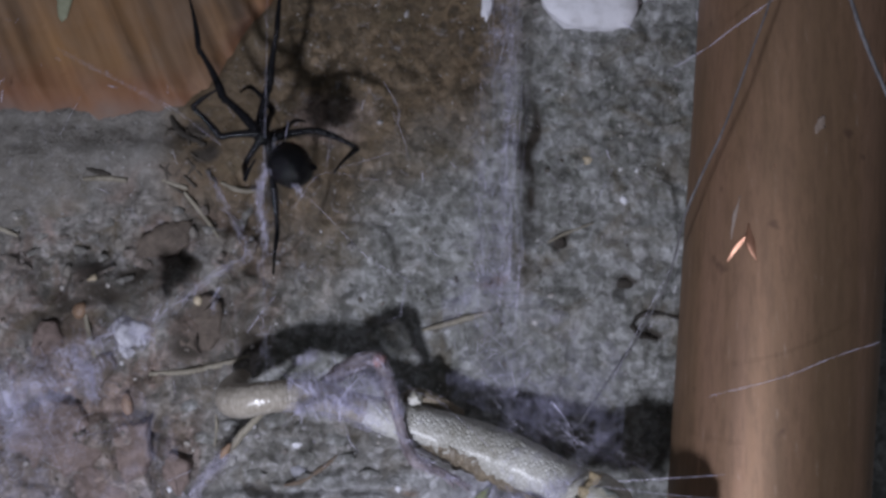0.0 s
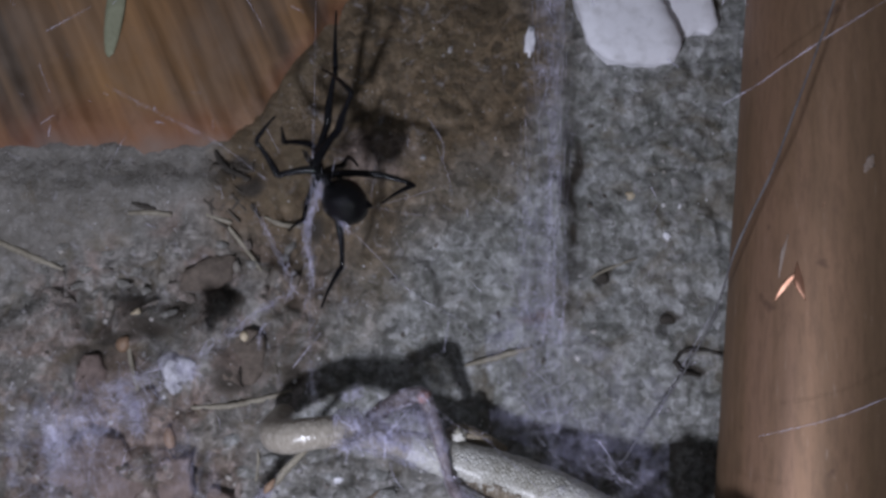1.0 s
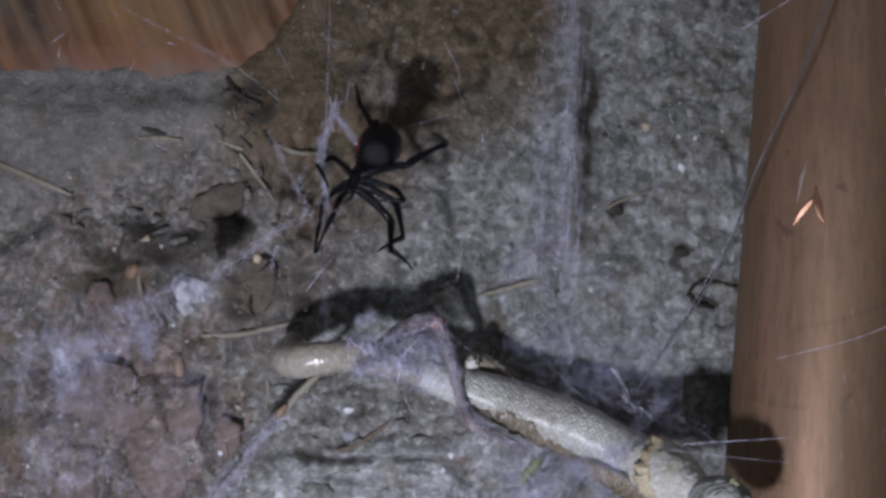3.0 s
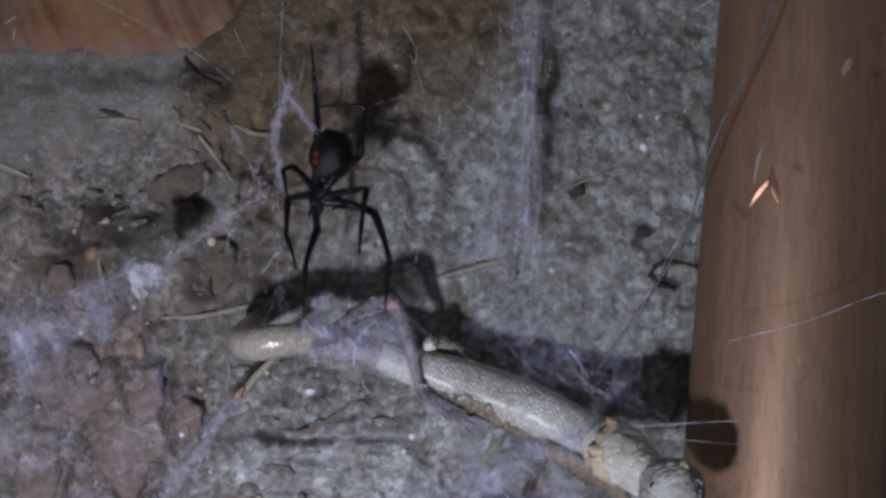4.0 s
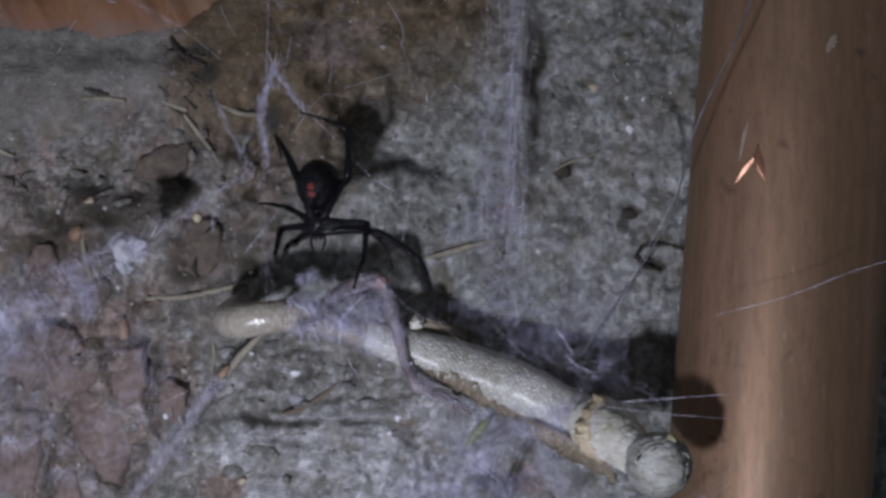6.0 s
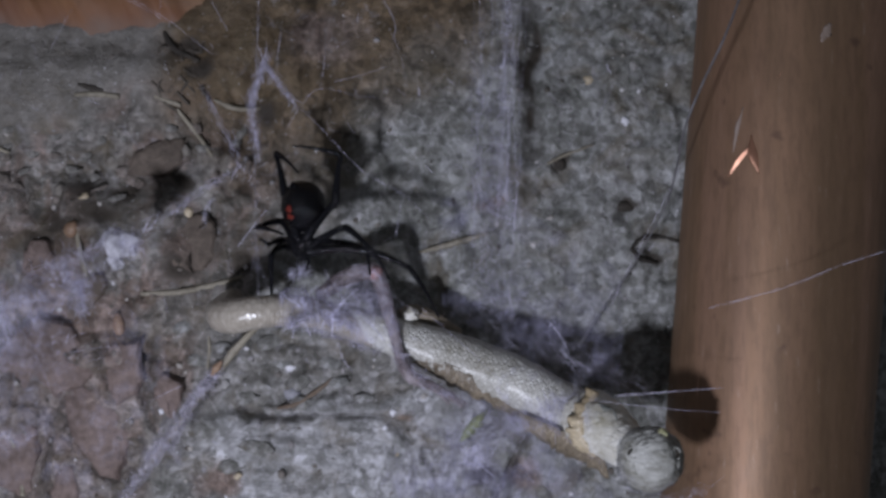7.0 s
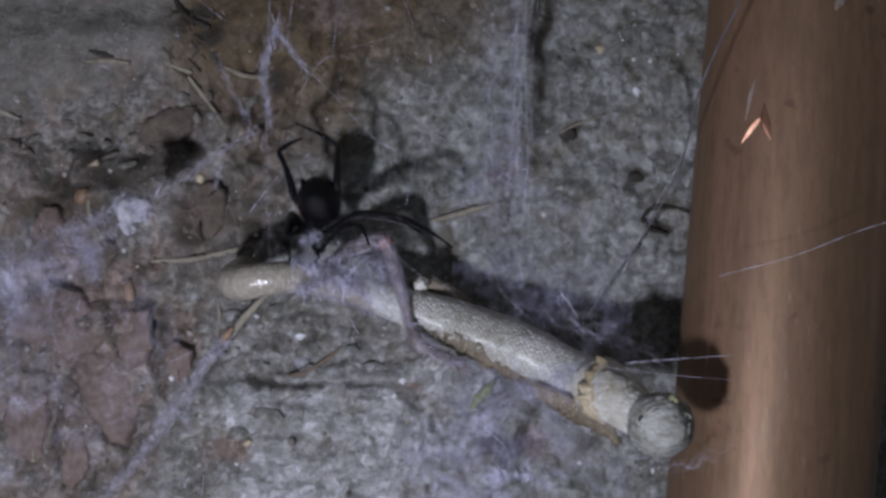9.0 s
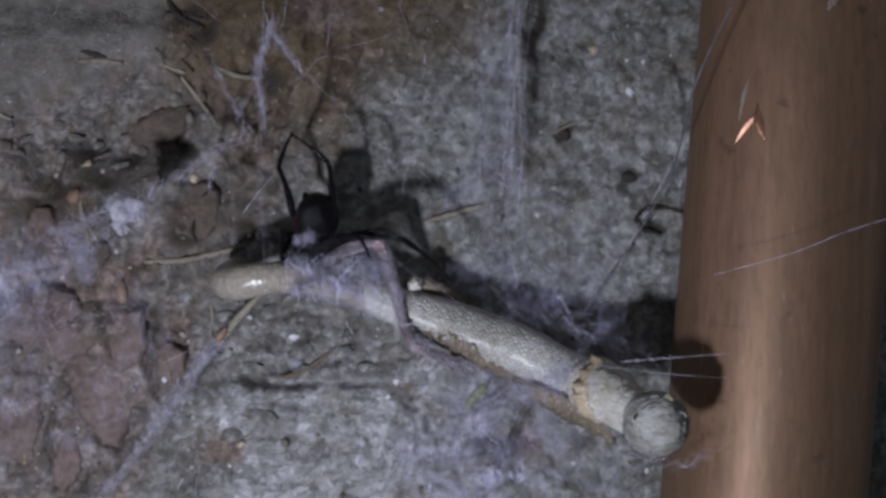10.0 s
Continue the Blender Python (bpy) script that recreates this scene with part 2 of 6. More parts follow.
def chitin(name, colour, rough, dent=0.2):
    """Dark horny skin, finely haired and dented, so that its gloss breaks up."""
    mat, nodes, links, bsdf, vec = material(name, rough)
    fine = noise_tex(nodes, links, vec, 3200, 4, 0.7)
    links.new(mixed(nodes, links, fine, colour, tuple(c * 2.4 for c in colour)), bsdf.inputs["Base Color"])
    bsdf.inputs["Specular IOR Level"].default_value = 0.27
    links.new(ramp(nodes, links, fine, [(0.35, (rough * 0.7,) * 3), (0.65, (rough * 1.3,) * 3)]), bsdf.inputs["Roughness"])
    dents = noise_tex(nodes, links, vec, 1500, 4, 0.6, 1.5)
    bump(nodes, links, bsdf, mixed(nodes, links, 0.65, fine, dents), 0.9, dent)
    return mat


WALL = wall_material()
WOOD = wood_material()
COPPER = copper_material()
SKIN = skin_material("dry_lizard_skin", (0.42, 0.40, 0.335), (0.92, 0.925, 0.90), 0.38, 1.15, 0.78, (1.0, 1.3, 38), 0.4)
TAIL_SKIN = skin_material("tan_tail_skin", (0.20, 0.168, 0.128), (0.50, 0.455, 0.39), 0.26, 1.0, 0.42, (1.3, 0.7, 3), 0.7)
HEAD_SKIN = head_material("greenish_head_skin", (0.17, 0.165, 0.13), (0.50, 0.50, 0.47))
THROAT_SKIN = head_material("pale_throat_skin", (0.42, 0.39, 0.29), (0.80, 0.79, 0.74))
GREY_SKIN = head_material("grey_throat_skin", (0.16, 0.17, 0.15), (0.40, 0.41, 0.38))
COLLAR_SKIN = skin_material("tan_collar_skin", (0.36, 0.27, 0.15), (0.72, 0.62, 0.44), 0.42, 1.0, 0.4)
LEG_SKIN = skin_material("purplish_leg_skin", (0.20, 0.15, 0.165), (0.62, 0.55, 0.62), 0.32, 1.5, 1.0, (1.0, 1.3, 38), 0.35)
FLAP_SKIN = skin_material("brown_torn_skin", (0.12, 0.09, 0.058), (0.37, 0.31, 0.23), 0.45, 1.3, 0.7, (1.0, 1.3, 38), 0.12)
RED_JOINT = simple("reddish_joint", (0.20, 0.09, 0.09), (0.45, 0.30, 0.31), 700)
EYE = simple("sunken_dark_eye", (0.02, 0.018, 0.015), (0.06, 0.05, 0.04), 600, rough=0.3)
YELLOW = simple("yellow_green_scale", (0.34, 0.34, 0.18), (0.56, 0.55, 0.34), 500, rough=0.4)
PLASTER = simple("white_plaster", (0.46, 0.455, 0.46), (0.82, 0.82, 0.87), 90, lo=0.28, hi=0.52)
STRAW = simple("dry_straw", (0.16, 0.138, 0.10), (0.36, 0.33, 0.26), 260, rough=0.6)
BARK = simple("brown_twig_bark", (0.12, 0.085, 0.06), (0.24, 0.185, 0.14), 300)
DARK = simple("dark_rotten_wood", (0.015, 0.013, 0.010), (0.06, 0.05, 0.04), 300)
DARK_ROOT = simple("dark_rootlet", (0.04, 0.035, 0.028), (0.12, 0.10, 0.08), 300)
ROOT = simple("grey_rootlet", (0.06, 0.057, 0.06), (0.20, 0.195, 0.21), 300, rough=0.6)
GREY_FLAKE = simple("grey_stone_flake", (0.16, 0.16, 0.165), (0.36, 0.36, 0.40), 200, relief=0.6)
GRAIN = simple("pale_grain", (0.16, 0.15, 0.14), (0.46, 0.45, 0.44), 700)
RED_CLAY = simple("reddish_clay_slab", (0.070, 0.049, 0.037), (0.27, 0.205, 0.182), 150, relief=0.8, depth=0.7, lo=0.32, hi=0.62)
BROWN_CLAY = simple("brown_clay_slab", (0.055, 0.043, 0.033), (0.185, 0.147, 0.118), 150, relief=0.8, depth=0.7, lo=0.32, hi=0.66)
DULL = simple("dull_pebble", (0.12, 0.105, 0.09), (0.26, 0.24, 0.21), 500)
OCHRE = simple("ochre_pebble", (0.30, 0.23, 0.14), (0.60, 0.52, 0.38), 500, rough=0.5)
WHITE_GRIT = simple("white_grit", (0.60, 0.60, 0.64), (0.85, 0.85, 0.90), 500, rough=0.4)
SEED = simple("orange_brown_seed", (0.17, 0.10, 0.06), (0.33, 0.22, 0.145), 400, rough=0.5)
LEAF = simple("green_leaf_scrap", (0.20, 0.24, 0.07), (0.38, 0.42, 0.16), 300, rough=0.5)
def film_material(name, most, colour=(0.78, 0.765, 1.0), least=0.04):
    """A torn veil of silk: wispy, mostly clear, glossy where it is thick."""
    mat, nodes, links, bsdf, vec = material(name, 0.35)
    bsdf.inputs["Base Color"].default_value = (*colour, 1)
    wisps = noise_tex(nodes, links, stretched(nodes, links, vec, (1, 1, 0.6), (0, 35, 0)), 260, 7, 0.62, 2.2)
    veil = noise_tex(nodes, links, vec, 150, 4, 0.6, 1.0)
    both = nodes.new("ShaderNodeMath")
    both.operation = "MULTIPLY"
    links.new(ramp(nodes, links, wisps, [(0.44, (least, least, least)), (0.60, (0.4 + 0.4 * least, 0.4 + 0.4 * least, 0.4 + 0.4 * least)), (0.70, (1, 1, 1))]), both.inputs[0])
    links.new(ramp(nodes, links, veil, [(0.43, (0, 0, 0)), (0.62, (most, most, most))]), both.inputs[1])
    clear = nodes.new("ShaderNodeBsdfTransparent")
    mix = nodes.new("ShaderNodeMixShader")
    links.new(both.outputs[0], mix.inputs[0])
    links.new(clear.outputs[0], mix.inputs[1])
    links.new(bsdf.outputs[0], mix.inputs[2])
    links.new(mix.outputs[0], nodes["Material Output"].inputs["Surface"])
    bump(nodes, links, bsdf, wisps, 0.6, 0.4)
    return mat


FILM = film_material("silk_veil", 0.58)
THIN_FILM = film_material("thin_silk_veil", 0.34)
HAZE = film_material("silk_haze", 0.27, (0.70, 0.69, 1.0), 0.3)
MATTED = film_material("matted_silk_sheet", 0.9, (0.50, 0.48, 0.58), 0.45)
HIP_FILM = film_material("torn_silk_wrap", 0.62)
SILK = silk_material("spider_silk", (0.84, 0.82, 1.0))
DUSTY_SILK = silk_material("dusty_silk", (0.80, 0.77, 0.88))
DUST_FILM = film_material("dusty_silk_veil", 0.5, (0.66, 0.63, 0.74), 0.1)
COCOON = simple("matted_silk", (0.34, 0.335, 0.37), (0.76, 0.75, 0.82), 900, rough=0.5, relief=0.8, depth=0.4)
BLACK = chitin("glossy_black_chitin", (0.002, 0.002, 0.0025), 0.10, 0.3)
LEG_BLACK = chitin("black_leg_chitin", (0.004, 0.004, 0.005), 0.16, 0.16)
RED_MARK = chitin("red_hourglass", (0.08, 0.010, 0.006), 0.45)


# ---- mesh helpers ----
def mesh_object(name, verts, faces, mat, parent=None, label="", smooth=True):
    me = bpy.data.meshes.new(name)
    me.from_pydata([tuple(v) for v in verts], [], faces)
    me.update()
    if smooth:
        me.shade_smooth()
    me.materials.append(mat)
    ob = new(name, me)
    if parent is not None:
        ob.parent = parent
    if label:
        tagged(ob, label)
    return ob


def smooth_path(points, steps):
    """Catmull-Rom through rows of (x, y, z, radius ...), steps pieces per span."""
    p = np.array(points, float)
    p = np.vstack([2 * p[0] - p[1], p, 2 * p[-1] - p[-2]])
    p[:, 3:] = np.maximum(p[:, 3:], 0.001)
    out = []
    for a, b, c, d in zip(p[:-3], p[1:-2], p[2:-1], p[3:]):
        for s in np.arange(steps) / steps:
            out.append(0.5 * (2 * b + (c - a) * s + (2 * a - 5 * b + 4 * c - d) * s * s + (3 * b - a - 3 * c + d) * s ** 3))
    out.append(p[-2])
    return np.array(out)


def tube_data(points, steps=6, sides=12, wobble=0.0, seed=0, flat=1.0):
    """Vertices and faces of a round body along rows of (x, y, z, radius), in millimetres."""
    rng = np.random.RandomState(seed)
    path = smooth_path(points, steps)
    verts, faces = [], []
    side = np.array([0.0, -1.0, 0.0])
    for i, row in enumerate(path):
        ahead = path[min(i + 1, len(path) - 1), :3] - path[max(i - 1, 0), :3]
        ahead = ahead / (np.linalg.norm(ahead) + 1e-9)
        across = np.cross(ahead, side)
        if np.linalg.norm(across) < 0.2:
            across = np.cross(ahead, (0.3, 0.0, 1.0))
        across = across / np.linalg.norm(across)
        side = np.cross(across, ahead)
        for k in range(sides):
            a = 2 * math.pi * k / sides
            r = row[3] * (1 + wobble * rng.uniform(-1, 1))
            verts.append((row[:3] + r * (math.cos(a) * across + flat * math.sin(a) * side)) * MM)
    for i in range(len(path) - 1):
        for k in range(sides):
            n = (k + 1) % sides
            faces.append((i * sides + k, i * sides + n, (i + 1) * sides + n, (i + 1) * sides + k))
    faces.append(tuple(range(sides))[::-1])
    faces.append(tuple(range((len(path) - 1) * sides, len(path) * sides)))
    return verts, faces


def tube(name, points, mat, parent=None, label="", **shape):
    verts, faces = tube_data(points, **shape)
    return mesh_object(name, verts, faces, mat, parent, label)


TABLES = {}


def lattice(x, z, seed):
    """Smooth value noise in -1..1 on arrays of places."""
    if seed not in TABLES:
        TABLES[seed] = np.random.RandomState(seed).uniform(-1, 1, (64, 64))
    table = TABLES[seed]
    i, j = np.floor(x).astype(int), np.floor(z).astype(int)
    u, v = x - i, z - j
    u, v = u * u * (3 - 2 * u), v * v * (3 - 2 * v)
    t = lambda a, b: table[a % 64, b % 64]
    return (t(i, j) * (1 - u) + t(i + 1, j) * u) * (1 - v) + (t(i, j + 1) * (1 - u) + t(i + 1, j + 1) * u) * v


def fbm(x, z, size, seed, octaves=5, fall=0.5):
    total, amp = 0.0, 1.0
    for n in range(octaves):
        total = total + amp * lattice(x / size * 2 ** n + 7.3 * n, z / size * 2 ** n + 3.1 * n, seed + n)
        amp *= fall
    return total


# ---- the wall ----
def soft(v, lo, hi):
    v = np.clip((v - lo) / (hi - lo), 0, 1)
    return v * v * (3 - 2 * v)


def zones(x, z):
    """Shares of beige dirt, brown clay and reddish earth, each 0..1."""
    n, m = fbm(x, z, 16, 41, 4), fbm(x, z, 12, 51, 4)
    edge = np.interp(x, (-80, -57, -42, -26, -10), (2, 8, 14, 19, 30))
    dirt = soft(z - edge + 2.5 * n, -2.5, 3.5) * soft(-x - 22 + 3 * m, -3, 4)
    clay = soft(z - np.interp(x, (-40, -24, -12, -3, 6, 14), (24, 6, 8, 13, 20, 31)) + 6 * m, -9, 11) * soft(-x + 14 + 4 * n, -7, 7) * soft(x + 33 + 2 * n, -2, 3)
    red = soft(edge + 1.5 - z + 3 * m, -3, 4) * soft(-x - np.interp(z, (-40, -25, -12, 0, 15), (38, 33, 28, 22, 20)) + 4 * n, -3, 4)
    return dirt, clay, red * (0.75 + 0.25 * np.clip(m + 0.6, 0, 1))


def near_line(x, z, points, width):
    """1 on a broken line of (x, z), fading to 0 at its width."""
    best = np.full(np.shape(x), 1e9)
    for (ax, az), (bx, bz) in zip(points[:-1], points[1:]):
        t = np.clip(((x - ax) * (bx - ax) + (z - az) * (bz - az)) / ((bx - ax) ** 2 + (bz - az) ** 2), 0, 1)
        best = np.minimum(best, np.hypot(x - ax - t * (bx - ax), z - az - t * (bz - az)))
    return soft(-best, -width, -0.15 * width)


# cracks and other dark grooves in stone, concrete and earth: corners, width, depth
GROOVES = [
    ([(-15, -24.2), (-10.5, -24.5), (-6.5, -24.3), (-3.6, -26.0)], 0.5, 1.2), ([(-6, -25.4), (-2.8, -27.2), (-1.6, -29.5), (-2.0, -33)], 0.45, 0.9),
    ([(-24, -23.4), (-18.5, -24.6), (-15, -24.2)], 0.7, 1.4), ([(-27, -27), (-21, -26.3), (-17, -27.2)], 0.4, 0.7),
    ([(13.1, -25.6), (11.4, -29.5), (10.4, -32.2), (8.6, -36)], 0.55, 1.6), ([(-0.6, -28), (1.2, -31.5), (0.6, -35)], 0.5, 0.9),
    ([(-51.0, -14.2), (-48.4, -16.6), (-46.5, -19.6), (-43.6, -21.0)], 0.7, 1.8), ([(-53.5, -22.0), (-49.5, -23.4)], 0.6, 1.5),
    ([(-41.8, -14.4), (-42.0, -18.0), (-40.6, -20.6)], 0.5, 1.3), ([(-37.2, -16.0), (-34.6, -17.0)], 0.6, 1.4), ([(-37.0, -21.5), (-34.6, -25.6)], 0.7, 1.6),
    ([(-46.8, -24.0), (-44.6, -30.5), (-41.0, -33.2)], 0.5, 1.3), ([(-49.0, -25.0), (-50.0, -31.0), (-49.4, -38)], 0.6, 1.6),
    ([(13.6, 28), (13.3, 20), (14.0, 13), (13.4, 9)], 2.2, 0.9), ([(15.6, 30), (24, 27.6), (29.5, 31)], 1.0, 0.4),
    ([(15.4, 6.4), (17.0, 3.6), (14.8, 0.6)], 0.9, 0.4), ([(22, 11.6), (27, 10.6), (30, 12)], 0.8, 0.35), ([(19.5, 23), (24, 22), (28, 23.5)], 0.8, 0.35),
    ([(-12, 12), (-5, 11), (-3.4, 4.5)], 0.9, 0.4), ([(-13.5, 27), (-12.4, 18), (-13.6, 12)], 0.9, 0.7), ([(-26, 12), (-27, 6), (-24.6, 3)], 0.6, 0.7),
]
# painted shadows of the web and cocoon, with dark pits and patches: centre, half sizes
SHADE_AND_PITS = ((-42.6, 2.6, 3.4, 1.9), (-50.4, -1.6, 3.0, 2.4), (-46.8, 0.8, 3.6, 1.2), (-31.5, 6.4, 2.4, 1.4), (-20.6, 14.4, 1.8, 1.8), (13.4, 21, 0.9, 5.5), (13.8, 14, 0.8, 2.6), (7.2, -32.6, 2.2, 2.0),
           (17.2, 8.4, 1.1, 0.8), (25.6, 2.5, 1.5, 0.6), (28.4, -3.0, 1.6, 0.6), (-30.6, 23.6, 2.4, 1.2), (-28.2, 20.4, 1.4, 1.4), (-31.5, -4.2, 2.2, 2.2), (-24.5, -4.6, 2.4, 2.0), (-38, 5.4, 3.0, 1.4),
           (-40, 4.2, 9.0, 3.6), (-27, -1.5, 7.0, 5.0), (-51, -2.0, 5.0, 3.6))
RUST = ((-47, -24, 11.0, 15.0), (-27.5, -33.2, 3.0, 2.0), (12.4, -31.9, 1.6, 3.0), (-35, 9, 4.0, 2.4), (-47, -3.4, 3.4, 2.6), (-30, -2.0, 3.0, 2.0), (-49, -9, 5.0, 4.0), (-42, -12, 5, 3.5), (-4, -25.8, 1.6, 0.7), (-13, 24, 5, 4), (8, 3, 2, 1.4))


def stains_and_shade(x, z):
    """Shares of darkening (painted web shadows, pits, grooves), rusty patches and dark soil, each 0..1."""
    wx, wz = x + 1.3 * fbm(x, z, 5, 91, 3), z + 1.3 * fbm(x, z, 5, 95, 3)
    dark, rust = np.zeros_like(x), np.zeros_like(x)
    # entries over 4.5 wide are soft painted shadow of web and cocoon
    for cx, cz, rx, rz in SHADE_AND_PITS:
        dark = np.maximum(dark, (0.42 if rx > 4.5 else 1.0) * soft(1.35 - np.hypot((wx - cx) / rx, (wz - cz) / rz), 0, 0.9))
    for points, width, depth in GROOVES:
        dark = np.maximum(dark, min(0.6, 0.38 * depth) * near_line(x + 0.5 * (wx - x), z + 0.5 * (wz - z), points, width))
    for cx, cz, rx, rz in RUST:
        rust = np.maximum(rust, (0.5 if rx > 8 else 1.0) * soft(1.4 - np.hypot((wx - cx) / rx, (wz - cz) / rz), 0, 0.9))
    stone, band = stone_share(x, z, fbm(x, z, 8, 11, 4, 0.6), fbm(x, z, 34, 3, 3))
    return dark, rust, band


def bowl(x, z, cx, cz, size):
    return np.exp(-((x - cx) ** 2 + (z - cz) ** 2) / size ** 2)


def stone_share(x, z, mid, big):
    """The pale stone below the lizard, and the flaky grey band round it."""
    stone = soft(-22.5 + 1.3 * mid - z + 0.10 * (x + 10), -1.5, 1.5) * soft(x + 27 + 3 * big, -3, 3) * soft(9 - x + 3 * big, -3, 3)
    return stone, soft(-12 - z, -2, 4) * soft(x + 34, -3, 3) * soft(4 - x, -3, 3) * (1 - stone)


def wall_height(x, z):
    """How far the wall stands out towards the camera, in millimetres."""
    dirt, clay, red = zones(x, z)
    big, mid, small = fbm(x, z, 34, 3, 3), fbm(x, z, 8, 11, 4, 0.6), fbm(x, z, 2.2, 23, 3, 0.6)
    rough = 1 - 0.75 * dirt - 0.35 * clay
    stone, band = stone_share(x, z, mid, big)
    rough = rough * (1 - 0.55 * stone - 0.4 * band) * (1 - 0.45 * red)
    h = 0.8 * big + rough * (0.75 * mid + 0.42 * (0.45 - np.abs(small))) + 1.6 * dirt + 0.3 * clay + 0.22 * stone * small
    # flaky layers in the red earth and in the stone below the lizard
    layers = 1.5 * fbm(x * 0.7 + z * 0.35, z - 0.4 * x, 11, 63, 4, 0.55) + 0.8 * mid
    steps = np.floor(layers * 1.6) / 1.6 + 0.25 * (layers * 1.6 % 1)
    h = h + red * (1.0 * steps + 0.2)
    strata = fbm(x * 0.35 + 0.1 * z, z * 1.3 - 0.3 * x, 6, 65, 4, 0.6)
    h = h + stone * (1.3 + 0.55 * np.floor(strata * 2.0 + 0.5) / 1.2 + 0.3 * strata)
    ridge = fbm(x * 0.4, z * 1.4 - 0.25 * x, 7, 77, 4, 0.6)
    h = h + band * (1.2 * np.floor(ridge * 2.2) / 2.2)
    # earth banked up against the foot of the board
    h = h + 1.7 * soft(z, 7, 20.5) * soft(24.8 - z + 1.2 * big + 1.2 * mid, 0, 5) * soft(-x - 27, 0, 6)
    h = h - 4 * soft(z, 25, 32) * soft(-x - 33 + 0.7 * (z - 22), -1, 5)
    bent = 0.45 * fbm(x, z, 5, 91, 3)
    for points, width, depth in GROOVES:
        h = h - depth * near_line(x + bent, z + bent, points, width)
    # pits; (-44.5, 7.2) and (-50, 3.2) stand in for the silk's shadow
    for cx, cz, size, depth in ((17, 8, 1.6, 1.2), (25.4, 2.6, 1.4, 1.4), (13.8, 5.8, 1.2, 1.0), (32, 17, 1.0, 0.8), (12, 22, 1.3, 1.0),
                                (22, 27, 1.4, 0.9), (-33, 23, 2.0, 1.2), (-36, 6, 2.4, 1.4), (-46, -24, 2.2, 1.3), (9, -30, 2.5, 1.6), (-22, 12, 2.2, 1.0), (-44.5, 7.2, 2.6, 2.4), (-50, 3.2, 2.4, 2.2), (-38.5, 10.5, 1.6, 1.4), (-53, 8, 2.0, 1.6), (-29, 1.5, 2.2, 1.6), (-57, -6, 2.2, 1.8)):
        h = h - depth * bowl(x, z, cx, cz, size)
    return h


def rough_wall():
    fine = 0.36
    xs = np.concatenate([np.arange(-260, -70, 8), np.arange(-70, 60, fine), np.arange(60, 262, 8)])
    zs = np.concatenate([np.arange(-220, -50, 8), np.arange(-50, 58, fine), np.arange(58, 222, 8)])
    gx, gz = np.meshgrid(xs, zs)
    verts = np.stack([gx, -wall_height(gx, gz), gz], -1).reshape(-1, 3) * MM
    n, m = len(zs), len(xs)
    idx = np.arange(n * m).reshape(n, m)
    faces = np.stack([idx[:-1, :-1], idx[:-1, 1:], idx[1:, 1:], idx[1:, :-1]], -1).reshape(-1, 4)
    ob = mesh_object("wall_north", verts.tolist(), faces.tolist(), WALL)
    stone, band = stone_share(gx, gz, fbm(gx, gz, 8, 11, 4, 0.6), fbm(gx, gz, 34, 3, 3))
    paint(ob.data, *[a.ravel() for a in zones(gx, gz)], stone.ravel())
    paint(ob.data, *[a.ravel() for a in stains_and_shade(gx, gz)], layer="stain")
    thick = ob.modifiers.new("thickness", "SOLIDIFY")
    thick.thickness, thick.offset = 0.03, -1.0 if ob.data.polygons[0].normal.y < 0 else 1.0
    return tagged(ob, "rough grey concrete wall with brown earth and clay", "wall", kind="structure")


def paint(me, r, g, b, a=None, layer="zone"):
    made = me.color_attributes.new(layer, "FLOAT_COLOR", "POINT")
    made.data.foreach_set("color", np.stack([r, g, b, np.ones_like(r) if a is None else a], -1).astype(np.float32).ravel())


def on_wall(x, z):
    return -float(wall_height(np.array([x]), np.array([z]))[0])


wall = rough_wall()


# unseen ground added far below the view; it bounces a little lamp light
def earth_floor():
    xs, ys = np.arange(-300, 301, 12), np.arange(-420, 1, 12)
    gx, gy = np.meshgrid(xs, ys)
    gz = -200 + 5 * fbm(gx, gy, 70, 81, 4)
    verts = np.stack([gx, gy, gz], -1).reshape(-1, 3) * MM
    n, k = gx.shape
    idx = np.arange(n * k).reshape(n, k)
    faces = np.stack([idx[:-1, :-1], idx[:-1, 1:], idx[1:, 1:], idx[1:, :-1]], -1).reshape(-1, 4)
    ob = mesh_object("ground", verts.tolist(), faces.tolist(), simple("dark_earth", (0.05, 0.04, 0.03), (0.14, 0.115, 0.09), 60))
    tagged(ob, "unseen dark earth added below the view of the wall", "ground", kind="structure")


earth_floor()


